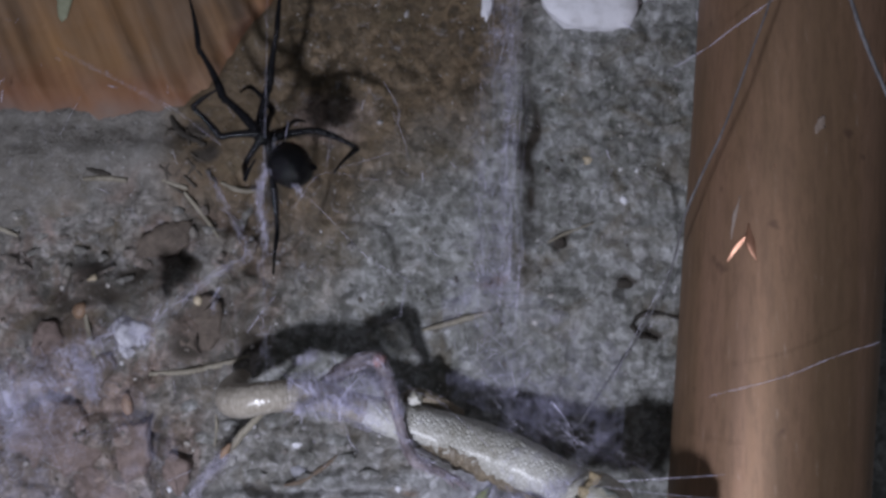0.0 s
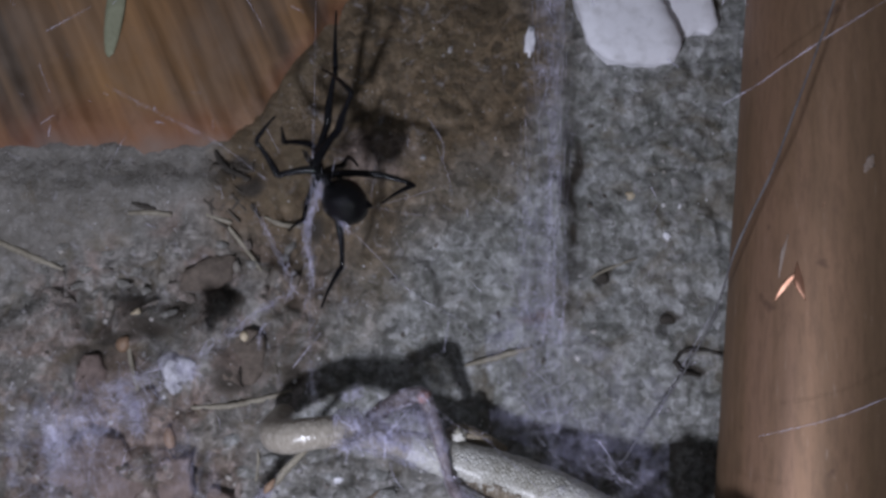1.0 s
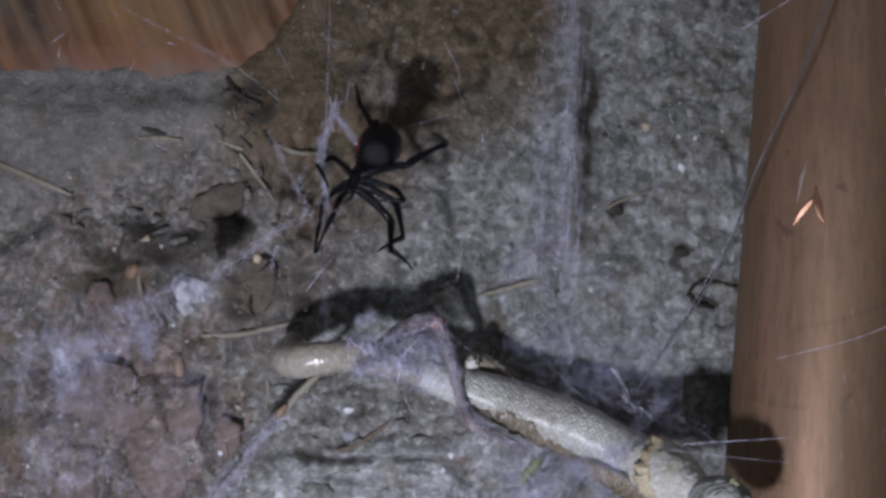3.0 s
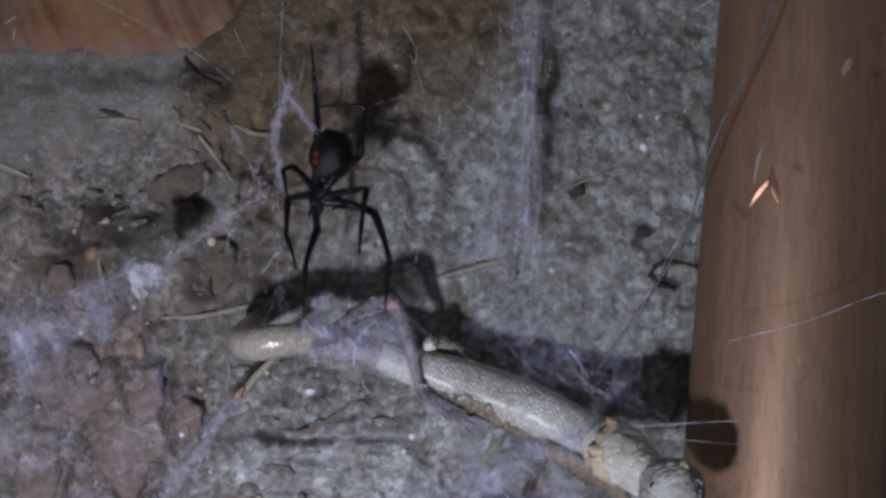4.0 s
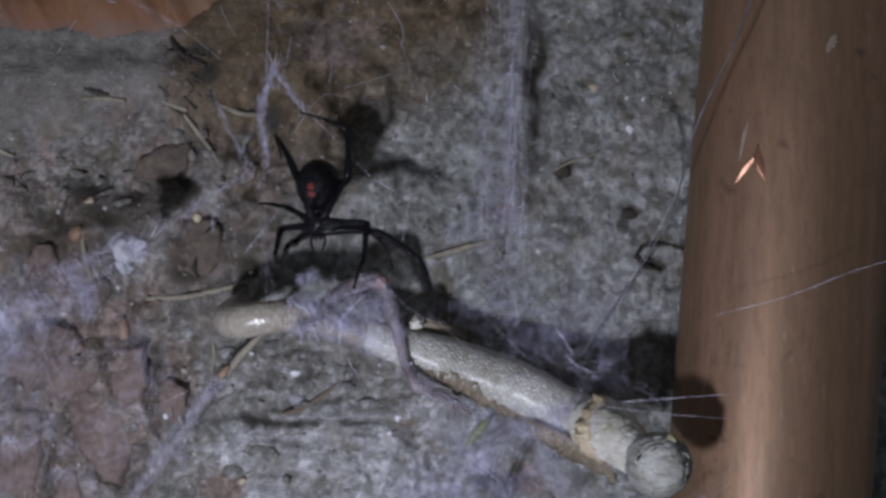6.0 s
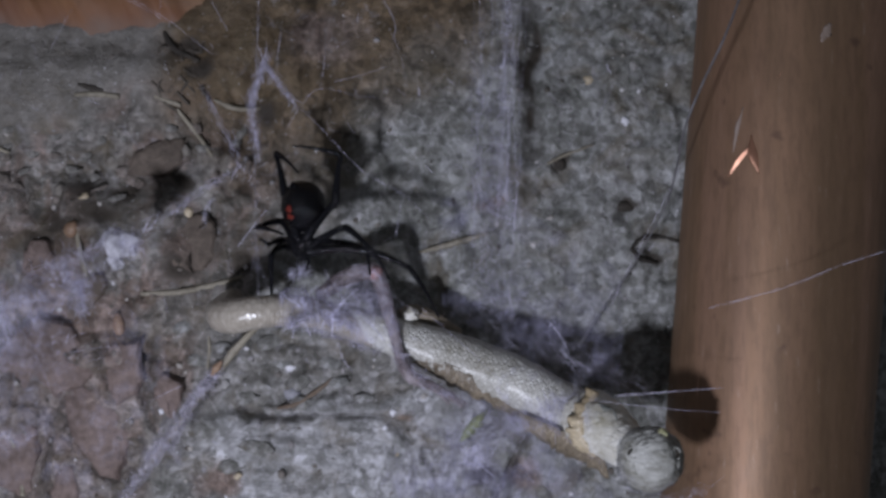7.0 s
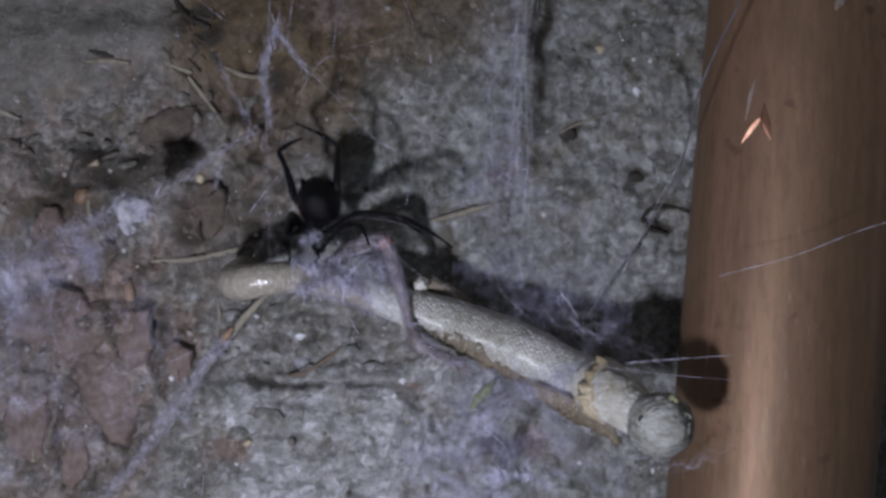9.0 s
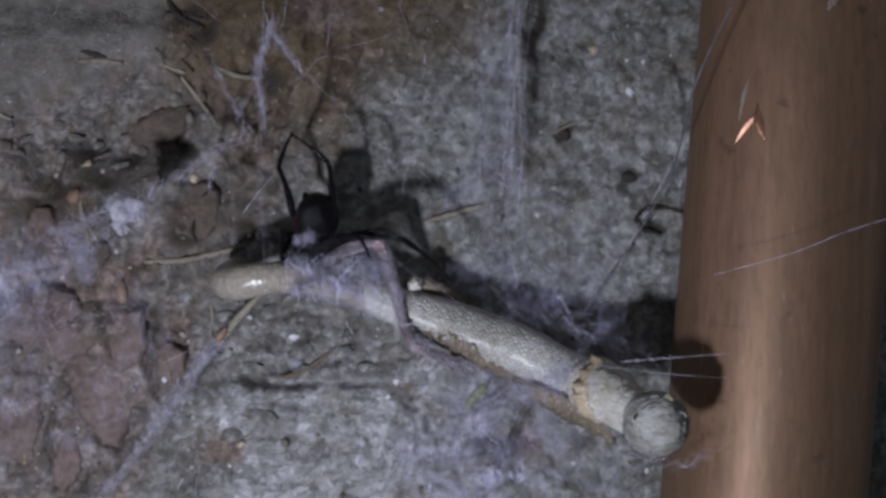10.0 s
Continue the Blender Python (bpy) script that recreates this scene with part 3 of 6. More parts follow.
def copper_pipe():
    lean = 0.080
    thing = tagged(new("copper_pipe"), "tarnished brown copper water pipe against the wall", "pipe")
    rng = np.random.RandomState(8)
    rows = []
    for z in np.arange(-150, 151, 10):
        rows.append((42.6 + lean * z + rng.uniform(-0.05, 0.05), -9.6, z, 11.85))
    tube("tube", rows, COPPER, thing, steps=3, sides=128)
    # bright slivers a hair proud of the metal, standing in for reflections
    for z, a, long, wide, tilt in ((7.0, -41, 4.0, 0.62, 15), (7.6, -33, 4.4, 1.0, -6), (16, -24, 3.4, 0.14, 9), (27, 38, 4.5, 0.35, -3), (-18.5, -58, 4.0, 0.14, 0), (-9, -48, 2.0, 0.1, 6)):
        rows = []
        for s in (-0.5, 0, 0.5):
            zz = z + s * long
            aa = radians(a + s * tilt)
            rows.append((42.6 + lean * zz + 11.8 * math.sin(aa), -9.6 - 11.8 * math.cos(aa), zz, wide * (0.2 + 0.8 * (s == 0))))
        tube("scuff", rows, PIPE_GLINT, thing, "bright sliver put on the copper as a reflection", steps=4, sides=8, flat=0.15)
    for z, a, long, wide, tilt in ((20.6, -2, 2.0, 0.55, 4), (10.4, -44, 5.0, 0.4, 4)):
        rows = [(42.6 + lean * (z + s * long) + 11.85 * math.sin(radians(a + s * tilt)), -9.6 - 11.85 * math.cos(radians(a + s * tilt)), z + s * long, wide * (0.3 + 0.7 * (s == 0))) for s in (-0.5, 0, 0.5)]
        tube("dust_spot", rows, PIPE_PALE, thing, "pale spot on the copper", steps=4, sides=8, flat=0.08, wobble=0.3, seed=int(z + 40))
    return thing


PIPE_PALE = simple("pale_pipe_spot", (0.20, 0.145, 0.11), (0.40, 0.33, 0.29), 400)
PIPE_GLINT = simple("glint_copper", (0.55, 0.28, 0.18), (0.80, 0.46, 0.32), 300, rough=0.45, metal=1.0)
copper_pipe()


def wooden_board():
    zs = np.concatenate([np.arange(0, 36, 0.4), np.arange(36, 90, 4)])
    gu, gv = np.meshgrid(np.linspace(0, 1, 300), zs)
    foot_z = 21.3
    right = -31.4 + 0.77 * gv + 1.2 * fbm(gv, gv * 0, 6, 9)
    x = -130 + gu * (right + 130)
    z = foot_z + gv + (1.6 * fbm(x, x * 0, 17, 5, 4) - 1.2) * soft(12 - gv, 0, 12)
    along = x + 0.42 * (z - 22)
    grain = fbm(along, z * 0.06, 4.5, 33, 4, 0.6)
    fade = soft(gv, 0, 9)
    y = -2.3 - (0.15 + 0.55 * fade) * grain - 0.5 * fade * np.abs(fbm(along, z * 0.05, 1.6, 37, 2)) + 2.6 * soft(right - x + 1.5 * fbm(x, z, 5, 47, 3), 8, 0) + 2.4 * soft(gv, 8, 0) + 0.5 * fbm(x, z, 3, 45, 4) * soft(gv, 9, 1)
    front = np.stack([x, y, z], -1).reshape(-1, 3)
    back = front.copy()
    back[:, 1] = 9
    n, m = x.shape
    idx = np.arange(n * m).reshape(n, m)
    f = np.stack([idx[:-1, :-1], idx[:-1, 1:], idx[1:, 1:], idx[1:, :-1]], -1).reshape(-1, 4)
    faces = f.tolist() + (f[:, ::-1] + n * m).tolist()
    rim = np.concatenate([idx[0, :], idx[1:, -1], idx[-1, -2::-1], idx[-2:0:-1, 0]])
    for a, b in zip(rim.tolist(), np.roll(rim, -1).tolist()):
        faces.append((a, a + n * m, b + n * m, b))
    ob = mesh_object("wooden_board", np.vstack([front, back]) * MM, faces, WOOD)
    blot = fbm(x, z, 9, 71, 4)
    stain = np.maximum(soft(33 - z + 3 * blot, 0, 8), soft(6 - right + x + 2 * blot, 0, 5)) * 0.85
    dust = soft(27.0 - z + 3 * blot, 0, 6.5) * soft(right - x, 0, 3)
    both = lambda a: np.concatenate([a.ravel(), a.ravel()])
    paint(ob.data, both(np.clip(stain, 0, 0.9)), both(dust), both(0 * x))
    return tagged(ob, "old orange-brown wooden board with red-stained foot", "board")


wooden_board()


# ---- lumps, grains and debris on the wall ----
def lump_data(size, seed, squash=(1, 1, 1), jag=0.25, detail=2):
    bm = bmesh.new()
    bmesh.ops.create_icosphere(bm, subdivisions=detail, radius=1)
    rng = np.random.RandomState(seed)
    off = rng.uniform(-9, 9, 3)
    for v in bm.verts:
        k = 1 + jag * noise.noise(v.co * 1.3 + Vector(off)) + 0.5 * jag * noise.noise(v.co * 3.1 + Vector(off))
        v.co = Vector([c * k * s * size * MM for c, s in zip(v.co, squash)])
    verts, faces = [tuple(v.co) for v in bm.verts], [tuple(v.index for v in f.verts) for f in bm.faces]
    bm.free()
    return verts, faces


def lump(name, label, category, mat, at, size, seed, squash=(1, 0.7, 1), turn=0, jag=0.3, group="", detail=2, parent=None):
    verts, faces = lump_data(size, seed, squash, jag, detail)
    ob = mesh_object(name, verts, faces, mat, parent)
    ob.matrix_basis = pose(at[0] * MM, at[1] * MM, at[2] * MM, 0, turn, 0)
    return ob if parent else tagged(ob, label, category, group)


def plaster_block(label, at, half, shear, seed):
    """A trowelled block of plaster with rounded edges, leaning to one side."""
    bm = bmesh.new()
    bmesh.ops.create_cube(bm, size=2)
    bmesh.ops.bevel(bm, geom=bm.edges[:] + bm.verts[:], offset=0.5, segments=6, profile=0.5, affect="EDGES")
    bmesh.ops.subdivide_edges(bm, edges=[e for e in bm.edges if e.calc_length() > 0.5], cuts=9, use_grid_fill=True)
    for v in bm.verts:
        p = Vector((v.co.x * half[0], v.co.y * half[1], v.co.z * half[2]))
        k = 0.55 * noise.noise(p * 0.22 + Vector((seed, 0, 0))) + 0.28 * noise.noise(p * 0.8 + Vector((0, seed, 0)))
        p = p * (1 + 0.22 * k)
        v.co = Vector((p.x + shear * p.z, p.y + 0.35 * k, p.z + 0.09 * p.x * (1 if p.z < 0 else 0))) * MM
    bm.verts.index_update()
    verts = [tuple(v.co) for v in bm.verts]
    faces = [tuple(v.index for v in f.verts) for f in bm.faces]
    bm.free()
    ob = mesh_object("plaster_lump", verts, faces, PLASTER)
    ob.location = Vector(at) * MM
    return tagged(ob, label, "plaster", "plaster lumps")


plaster_block("large white plaster lump with a rounded lower edge", (19.4, -1.4, 43.6), (5.7, 2.2, 7.4), -0.39, 4)
plaster_block("smaller greyish plaster lump behind the larger one", (27.2, 0.1, 46.4), (3.8, 1.7, 6.8), -0.36, 9)
lump("plaster_smear", "pale plaster smear on brown clay", "plaster", PLASTER, (7.6, on_wall(7.6, 39) - 0.1, 39.2), 2.0, 5, (0.3, 0.10, 1), 8, 0.7, "plaster lumps", 3)
lump("paint_run", "pale green paint run on the old board", "paint", simple("pale_green_paint", (0.20, 0.205, 0.13), (0.31, 0.32, 0.22), 200), (-46.6, -3.2, 43.5), 6.5, 15, (0.18, 0.06, 1), 6, 0.2, "", 3)

for x, z, size, mat, word in ((20.8, 19.0, 0.85, OCHRE, "small ochre pebble set in grey concrete"), (25.4, 13.7, 0.8, WHITE_GRIT, "small white grit grain in grey concrete"),
                              (26.5, 20.7, 0.8, GRAIN, "pale rough grain in grey concrete"), (-5.6, -25.6, 0.5, WHITE_GRIT, "tiny white grit grain on grey stone"),
                              (-4.6, -23.6, 0.7, WHITE_GRIT, "bright white crystal grain on grey stone"), (-24.4, -31.7, 0.7, OCHRE, "small ochre pebble on dark earth"),
                              (-26.5, -20.2, 0.9, GRAIN, "pale pebble beside the silk-covered twig"), (-34.4, -23.5, 0.5, WHITE_GRIT, "tiny white grain on brown earth"),
                              (-11.4, -28.3, 0.6, GRAIN, "pale grain set in grey stone"), (-3.9, -29.1, 0.5, OCHRE, "tiny ochre grain on grey stone"),
                              (-18, -18, 0.9, WHITE_GRIT, "whitish pebble in dark earth"), (-17.5, -21.5, 1.6, GREY_FLAKE, "flat grey pebble lying in earth"),
                              (-31, 10, 0.9, DULL, "pale pebble in brown rubble"), (-48, 5, 1.0, DULL, "pale rubble pebble under smooth dirt"),
                              (-44, 4, 0.8, OCHRE, "ochre rubble pebble under smooth dirt"), (-41, 9, 0.7, DULL, "small pale pebble in brown rubble")):
    lump("pebble", word, "pebble", mat, (x, on_wall(x, z) + 0.1 * size, z), 0.85 * size, int(x * 7 + z * 3) % 97, (1, 0.6, 0.8), x * 9, 0.6, "pebbles in the wall")
lump("seed", "orange-brown seed stuck on the earth", "seed", SEED, (-39.7, on_wall(-39.7, -12.4) - 0.1, -12.4), 1.7, 3, (0.45, 0.4, 1), -8, 0.15, "seeds")
lump("seed", "orange seed husk beside the silk", "seed", SEED, (-45.8, on_wall(-45.8, -0.1) - 0.1, -0.1), 1.2, 6, (0.8, 0.5, 1), 20, 0.2, "seeds")
lump("seed", "dark round seed in a concrete pit", "seed", DARK, (25.4, on_wall(25.4, 2.7) - 0.3, 2.7), 1.1, 8, (1.4, 0.5, 0.7), 10, 0.25, "seeds")
lump("seed", "dark olive seed in a concrete pit", "seed", DARK, (16.8, on_wall(16.8, 8.3) - 0.2, 8.3), 1.1, 12, (1.1, 0.4, 0.9), 30, 0.25, "seeds")
lump("cocoon", "lumpy white silk ball hanging in the web", "spider web", COCOON, (-34.6, -17.0, -2.1), 1.65, 27, (1.15, 0.8, 0.95), 20, 0.5, "", 4)
lump("cocoon", "small white silk lump below the silk ball", "spider web", COCOON, (-35.4, -16.6, -4.0), 0.95, 33, (0.8, 0.8, 1.1), -25, 0.5, "", 4)
lump("resin_bead", "yellow bead of debris caught in the web", "bead", OCHRE, (-27.2, -15.5, 1.5), 0.65, 5, (0.8, 0.7, 1), 0, 0.2)


def flake(x, z, long, wide, thick, turn, seed, shares, rust=0.0, mat=None):
    """A weathered slab of earth or stone with broken straight edges, a part of the wall and of its material."""
    rng = np.random.RandomState(seed)
    corners = np.sort((np.arange(8) + rng.uniform(-0.38, 0.38, 8)) * math.pi / 4)
    far = rng.uniform(0.72, 1.12, 8)
    cx, cz = far * np.cos(corners) * wide, far * np.sin(corners) * long
    rim = []
    for k in range(8):
        n = (k + 1) % 8
        for t in (0, 0.25, 0.5, 0.75):
            j = rng.normal(0, 0.045, 2) * min(wide, long)
            rim.append((cx[k] * (1 - t) + cx[n] * t + j[0], cz[k] * (1 - t) + cz[n] * t + j[1]))
    verts, faces, rings = [], [], ((1.06, 0.8), (1.0, -0.75), (0.93, -1.0), (0.6, -1.06), (0.28, -1.0))
    tilt = rng.uniform(-0.12, 0.12, 2)
    for grow, y in rings:
        for px, pz in rim:
            px, pz = px * grow, pz * grow
            up = 0.25 * float(fbm(np.array([px + x]), np.array([pz + z]), 2.4, seed, 3)[0]) if y < -0.7 else 0
            verts.append((px * MM, (y * thick + up * min(thick, 1.0) + tilt[0] * px + tilt[1] * pz) * MM, pz * MM))
    m = len(rim)
    for i in range(len(rings) - 1):
        for k in range(m):
            n = (k + 1) % m
            faces.append((i * m + k, i * m + n, (i + 1) * m + n, (i + 1) * m + k))
    faces.append(tuple(range((len(rings) - 1) * m, len(rings) * m)))
    ob = mesh_object("flake", verts, faces, mat or WALL, wall)
    count = np.ones(len(verts))
    paint(ob.data, shares[0] * count, shares[1] * count, shares[2] * count, shares[3] * count)
    paint(ob.data, 0 * count, rust * count, (0.6 if not any(shares) else 0) * count, layer="stain")
    ob.matrix_basis = pose(x * MM, (sum(on_wall(x + dx, z + dz) for dx in (-0.5 * wide, 0, 0.5 * wide) for dz in (-0.5 * wide, 0, 0.5 * wide)) / 9 + 0.1 * thick) * MM, z * MM, 0, turn, 0)


# reddish slabs of broken earth, then rubble under the dirt, then grey stone flakes
for k, (x, z, long, wide, thick, turn) in enumerate((
        (-47.0, -16.6, 5.2, 3.0, 1.0, -30), (-42.8, -25.6, 7.0, 3.8, 1.1, -24), (-38.6, -18.6, 4.6, 2.2, 0.8, 8), (-54.0, -31.0, 6.4, 3.4, 0.8, 6), (-53.0, -17.6, 4.4, 2.6, 0.7, 20),
        (-44.0, -8.8, 3.0, 1.9, 0.8, 35), (-33.6, -21.4, 2.8, 1.7, 0.9, -20), (-47.4, -34.0, 4.0, 2.0, 1.0, 10), (-30.4, -1.4, 4.0, 3.4, 0.3, 12), (-34.6, 9.0, 3.6, 2.0, 0.8, 65), (-50.4, -3.6, 2.4, 1.9, 0.9, 20))):
    flake(x, z, 1.12 * long, 1.15 * wide, thick, turn, 40 + k, (0.0, 0.0, 0.8, 0.0), 0.9, BROWN_CLAY if k in (5, 8, 9) else RED_CLAY)
rng = np.random.RandomState(12)
for k in range(26):
    x, z = rng.uniform(-57, -38), rng.uniform(3.5, 13)
    flake(x, z, rng.uniform(0.6, 1.7), rng.uniform(0.35, 0.8), 0.22, rng.uniform(55, 110), 80 + k, (0.55, 0.0, 0.2, 0.0), 0.5 * (rng.rand() < 0.25))
for k in range(9):
    x, z = rng.uniform(-38, -24), rng.uniform(-3, 13)
    flake(x, z, rng.uniform(0.6, 1.6), rng.uniform(0.4, 0.9), 0.3, rng.uniform(20, 150), 120 + k, (0.15, 0.0, 0.5, 0.0), 0.6 * (rng.rand() < 0.4))
for x, z, size in ((-21, -15, 2.2), (-17, -20, 2.0), (-24, -22, 2.2), (-13, -17.5, 1.7), (-16, -22.6, 2.0), (-22, -28, 2.4), (-29, -26, 2.2), (-11.6, -20, 1.6), (-26.5, -15.4, 1.8), (-19, -17.4, 1.5), (-30, -17, 2.0), (-31.6, -12.6, 1.8), (-8.4, -22.0, 1.4), (-25.4, -30.6, 2.0)):
    flake(x, z, size, 0.5 * size, 0.34, rng.uniform(60, 110), int(rng.randint(999)), (0, 0, 0, 0.3 * (size < 1.9)))


def crumbs():
    """Loose grains sprinkled over the rubble and the concrete."""
    rng = np.random.RandomState(31)
    base, tri = lump_data(1.0, 2, (1, 1, 1), 0.4, 1)
    base = np.array(base)
    verts, faces = [], []
    xs, zs = rng.uniform(-62, 34, 1700), rng.uniform(-42, 40, 1700)
    dirt, clay, red = zones(xs, zs)
    ys = -wall_height(xs, zs)
    for x, y, z, d, c in zip(xs, ys, zs, dirt, clay):
        if rng.rand() < 0.85 * d + 0.8 * c:
            continue
        size = 0.10 + 0.45 * rng.rand() ** 5
        a = rng.uniform(0, 6.28)
        p = base * size * rng.uniform(0.7, 1.3, 3)
        p = np.stack([p[:, 0] * math.cos(a) - p[:, 2] * math.sin(a) + x * MM, p[:, 1] * 0.6 + (y + 0.2 * size) * MM, p[:, 0] * math.sin(a) + p[:, 2] * math.cos(a) + z * MM], -1)
        n = len(verts)
        verts += p.tolist()
        faces += [tuple(i + n for i in f) for f in tri]
    ob = mesh_object("crumbs", verts, faces, CRUMB)
    tagged(ob, "loose grit and soil crumbs on the wall", "grit", kind="stuff")


def crumb_material():
    mat, nodes, links, bsdf, vec = material("mixed_crumbs", 0.8)
    geo = nodes.new("ShaderNodeNewGeometry")
    col = ramp(nodes, links, geo.outputs["Random Per Island"], [(0.0, (0.06, 0.05, 0.04)), (0.35, (0.18, 0.16, 0.14)), (0.7, (0.30, 0.29, 0.30)), (0.92, (0.45, 0.42, 0.38)), (1.0, (0.70, 0.70, 0.74))])
    links.new(col, bsdf.inputs["Base Color"])
    return mat


CRUMB = crumb_material()
crumbs()


def straw(name, label, mat, points):
    seed = int(abs(points[0][0]) * 13) % 97
    if name != "root":
        points = [(x, min(on_wall(x + d, z) for d in (-1.6, -0.8, 0, 0.8, 1.6)) + 0.35 * r, z, r) for x, y, z, r in points]
    ob = tube(name, points, mat, steps=8, sides=8, wobble=0.2, seed=seed)
    return tagged(ob, label, name, "dry stalks on the wall")


straw("straw", "pale dry grass straw lying on the wall", STRAW, [(-36.8, -2.5, -8.4, 0.28), (-31.5, -3.0, -8.1, 0.40), (-27.2, -3.0, -7.2, 0.38), (-23.7, -2.5, -6.1, 0.20)])
straw("straw", "pale broken grass straw against the wall", STRAW, [(-1.3, -2.2, -3.2, 0.22), (2.1, -2.6, -2.3, 0.40), (5.0, -2.6, -1.5, 0.40), (7.6, -2.0, -0.80, 0.20)])
straw("straw", "short pale straw curved over dark earth", STRAW, [(-27.3, -2.4, 16.4, 0.15), (-25.2, -3.0, 15.5, 0.35), (-23.0, -3.0, 15.3, 0.30), (-21.7, -2.4, 15.6, 0.15)])
straw("straw", "short straw lying on smooth dirt", STRAW, [(-44.6, -2.9, 16.9, 0.22), (-41.9, -3.4, 17.0, 0.42), (-39.1, -3.0, 16.7, 0.30)])
straw("straw", "thin straw end poking from the earth", STRAW, [(-34.6, -2.6, 16.7, 0.20), (-31.9, -3.2, 15.8, 0.30), (-31.3, -2.8, 15.6, 0.15)])
straw("straw", "thin straw slanting down the wall", STRAW, [(-31.9, -2.5, 15.2, 0.20), (-29.9, -2.8, 12.4, 0.30), (-27.7, -2.2, 9.3, 0.20)])
straw("straw", "pale hair-like straw curved on grey concrete", STRAW, [(14.1, -1.5, 7.4, 0.12), (17.3, -2.4, 9.2, 0.22), (21.4, -1.6, 10.7, 0.12)])
straw("straw", "straw fragment partly buried in dirt", STRAW, [(-66, -2.8, 15.0, 0.35), (-61.5, -3.0, 13.2, 0.45), (-57.0, -2.8, 11.2, 0.45), (-53.6, -2.5, 9.7, 0.2)])
straw("straw", "thin upright straw against brown earth", STRAW, [(-54.1, -2.4, -27.2, 0.20), (-53.3, -3.2, -30.2, 0.32), (-52.6, -2.6, -34.6, 0.30)])
straw("straw", "small upright straw beside silk fluff", STRAW, [(-45.2, -3.5, 0.4, 0.22), (-44.9, -4.0, -2.6, 0.34), (-44.0, -3.8, -6.2, 0.34), (-43.4, -3.2, -9.0, 0.2)])
straw("straw", "short side fork of the upright straw", STRAW, [(-43.9, -3.6, -6.4, 0.22), (-44.6, -3.6, -7.6, 0.24), (-45.3, -3.4, -8.3, 0.14)])
straw("straw", "thin dry stalk standing under the lizard tail", STRAW, [(-28.4, -1.5, -13.9, 0.15), (-28.5, -2.2, -16.0, 0.22), (-28.8, -1.6, -18.2, 0.15)])
straw("twig", "small brown twig embedded in grey stone", BARK, [(-19.5, -1.5, -23.2, 0.20), (-17.2, -2.3, -22.7, 0.36), (-14.7, -2.4, -21.2, 0.32), (-12.4, -1.5, -19.4, 0.15)])
straw("twig", "dark curved twig hooked on the concrete", DARK, [(32.4, -2.2, -2.0, 0.20), (30.2, -3.0, -1.3, 0.30), (27.4, -2.6, -1.5, 0.32), (25.9, -2.0, -3.1, 0.20)])
straw("twig", "dark root stub against the concrete", DARK, [(26.1, -1.6, -2.6, 0.30), (27.1, -2.2, -4.0, 0.42), (29.4, -1.4, -4.7, 0.15)])
straw("twig", "dark root curling out of the dirt", DARK, [(-33.7, -2.0, 25.1, 0.30), (-32.6, -2.8, 23.2, 0.50), (-31.1, -2.4, 22.2, 0.40), (-28.9, -1.8, 21.2, 0.25)])
straw("twig", "dark bark sliver on pale straw", DARK, [(-44.1, -2.6, 18.2, 0.20), (-42.6, -3.4, 17.8, 0.42), (-41.0, -2.8, 17.4, 0.20)])
straw("root", "thin grey rootlet hanging along the pipe", ROOT, [(43.0, -27.0, 52.0, 0.09), (38.6, -26.5, 38.0, 0.10), (34.3, -26.0, 26.2, 0.11), (31.8, -25.5, 19.4, 0.12), (29.7, -24.5, 14.7, 0.12), (28.3, -22.0, 10.1, 0.12), (28.9, -14.0, 5.7, 0.12), (28.5, -10.0, 2.2, 0.11), (25.1, -7.0, -5.0, 0.10), (21.9, -5.0, -10.0, 0.10), (19.3, -4.0, -14.3, 0.10), (17.6, -3.0, -17.3, 0.12)])
straw("root", "thin grey fibre crossing the pipe", ROOT, [(43.9, -30.0, 33.6, 0.20), (45.1, -30.0, 29.5, 0.22), (46.6, -29.5, 26.0, 0.22), (48.8, -29.0, 21.4, 0.20)])


rng = np.random.RandomState(55)
for k in range(13):
    cx, cz = ((-31.0, 22.6), (-33.4, 17.3), (-30.2, 18.6))[k % 3]
    x, z, a = cx + rng.normal(0, 1.3), cz + rng.normal(0, 0.8), rng.uniform(0, 6.28)
    long, r = rng.uniform(0.9, 2.2), rng.uniform(0.12, 0.24)
    dx, dz, bend = long * math.cos(a), 0.6 * long * math.sin(a), rng.normal(0, 0.5)
    straw("twig", "fine dark rootlet tangled in the dirt", DARK_ROOT, [(x - dx, 0, z - dz, 0.6 * r), (x - bend, 0, z + bend, r), (x + dx, 0, z + dz, 0.5 * r)])


def leaf_scrap():
    rows = [(4.0, -27.2, 0.1), (5.0, -26.0, 0.75), (6.2, -24.8, 0.8), (7.5, -23.4, 0.15)]
    verts, faces = [], []
    for x, z, w in rows:
        y = on_wall(x, z) - 0.5
        for side in (-1, 0, 1):
            verts.append(((x + side * w * 0.7) * MM, (y - 0.25 * (side == 0)) * MM, (z - side * w * 0.6) * MM))
    for i in range(3):
        for k in range(2):
            faces.append((3 * i + k, 3 * i + k + 1, 3 * i + k + 4, 3 * i + k + 3))
    ob = mesh_object("leaf_scrap", verts, faces, LEAF)
    ob.modifiers.new("thickness", "SOLIDIFY").thickness = 0.0001
    tagged(ob, "narrow green leaf scrap on grey concrete", "leaf")


leaf_scrap()


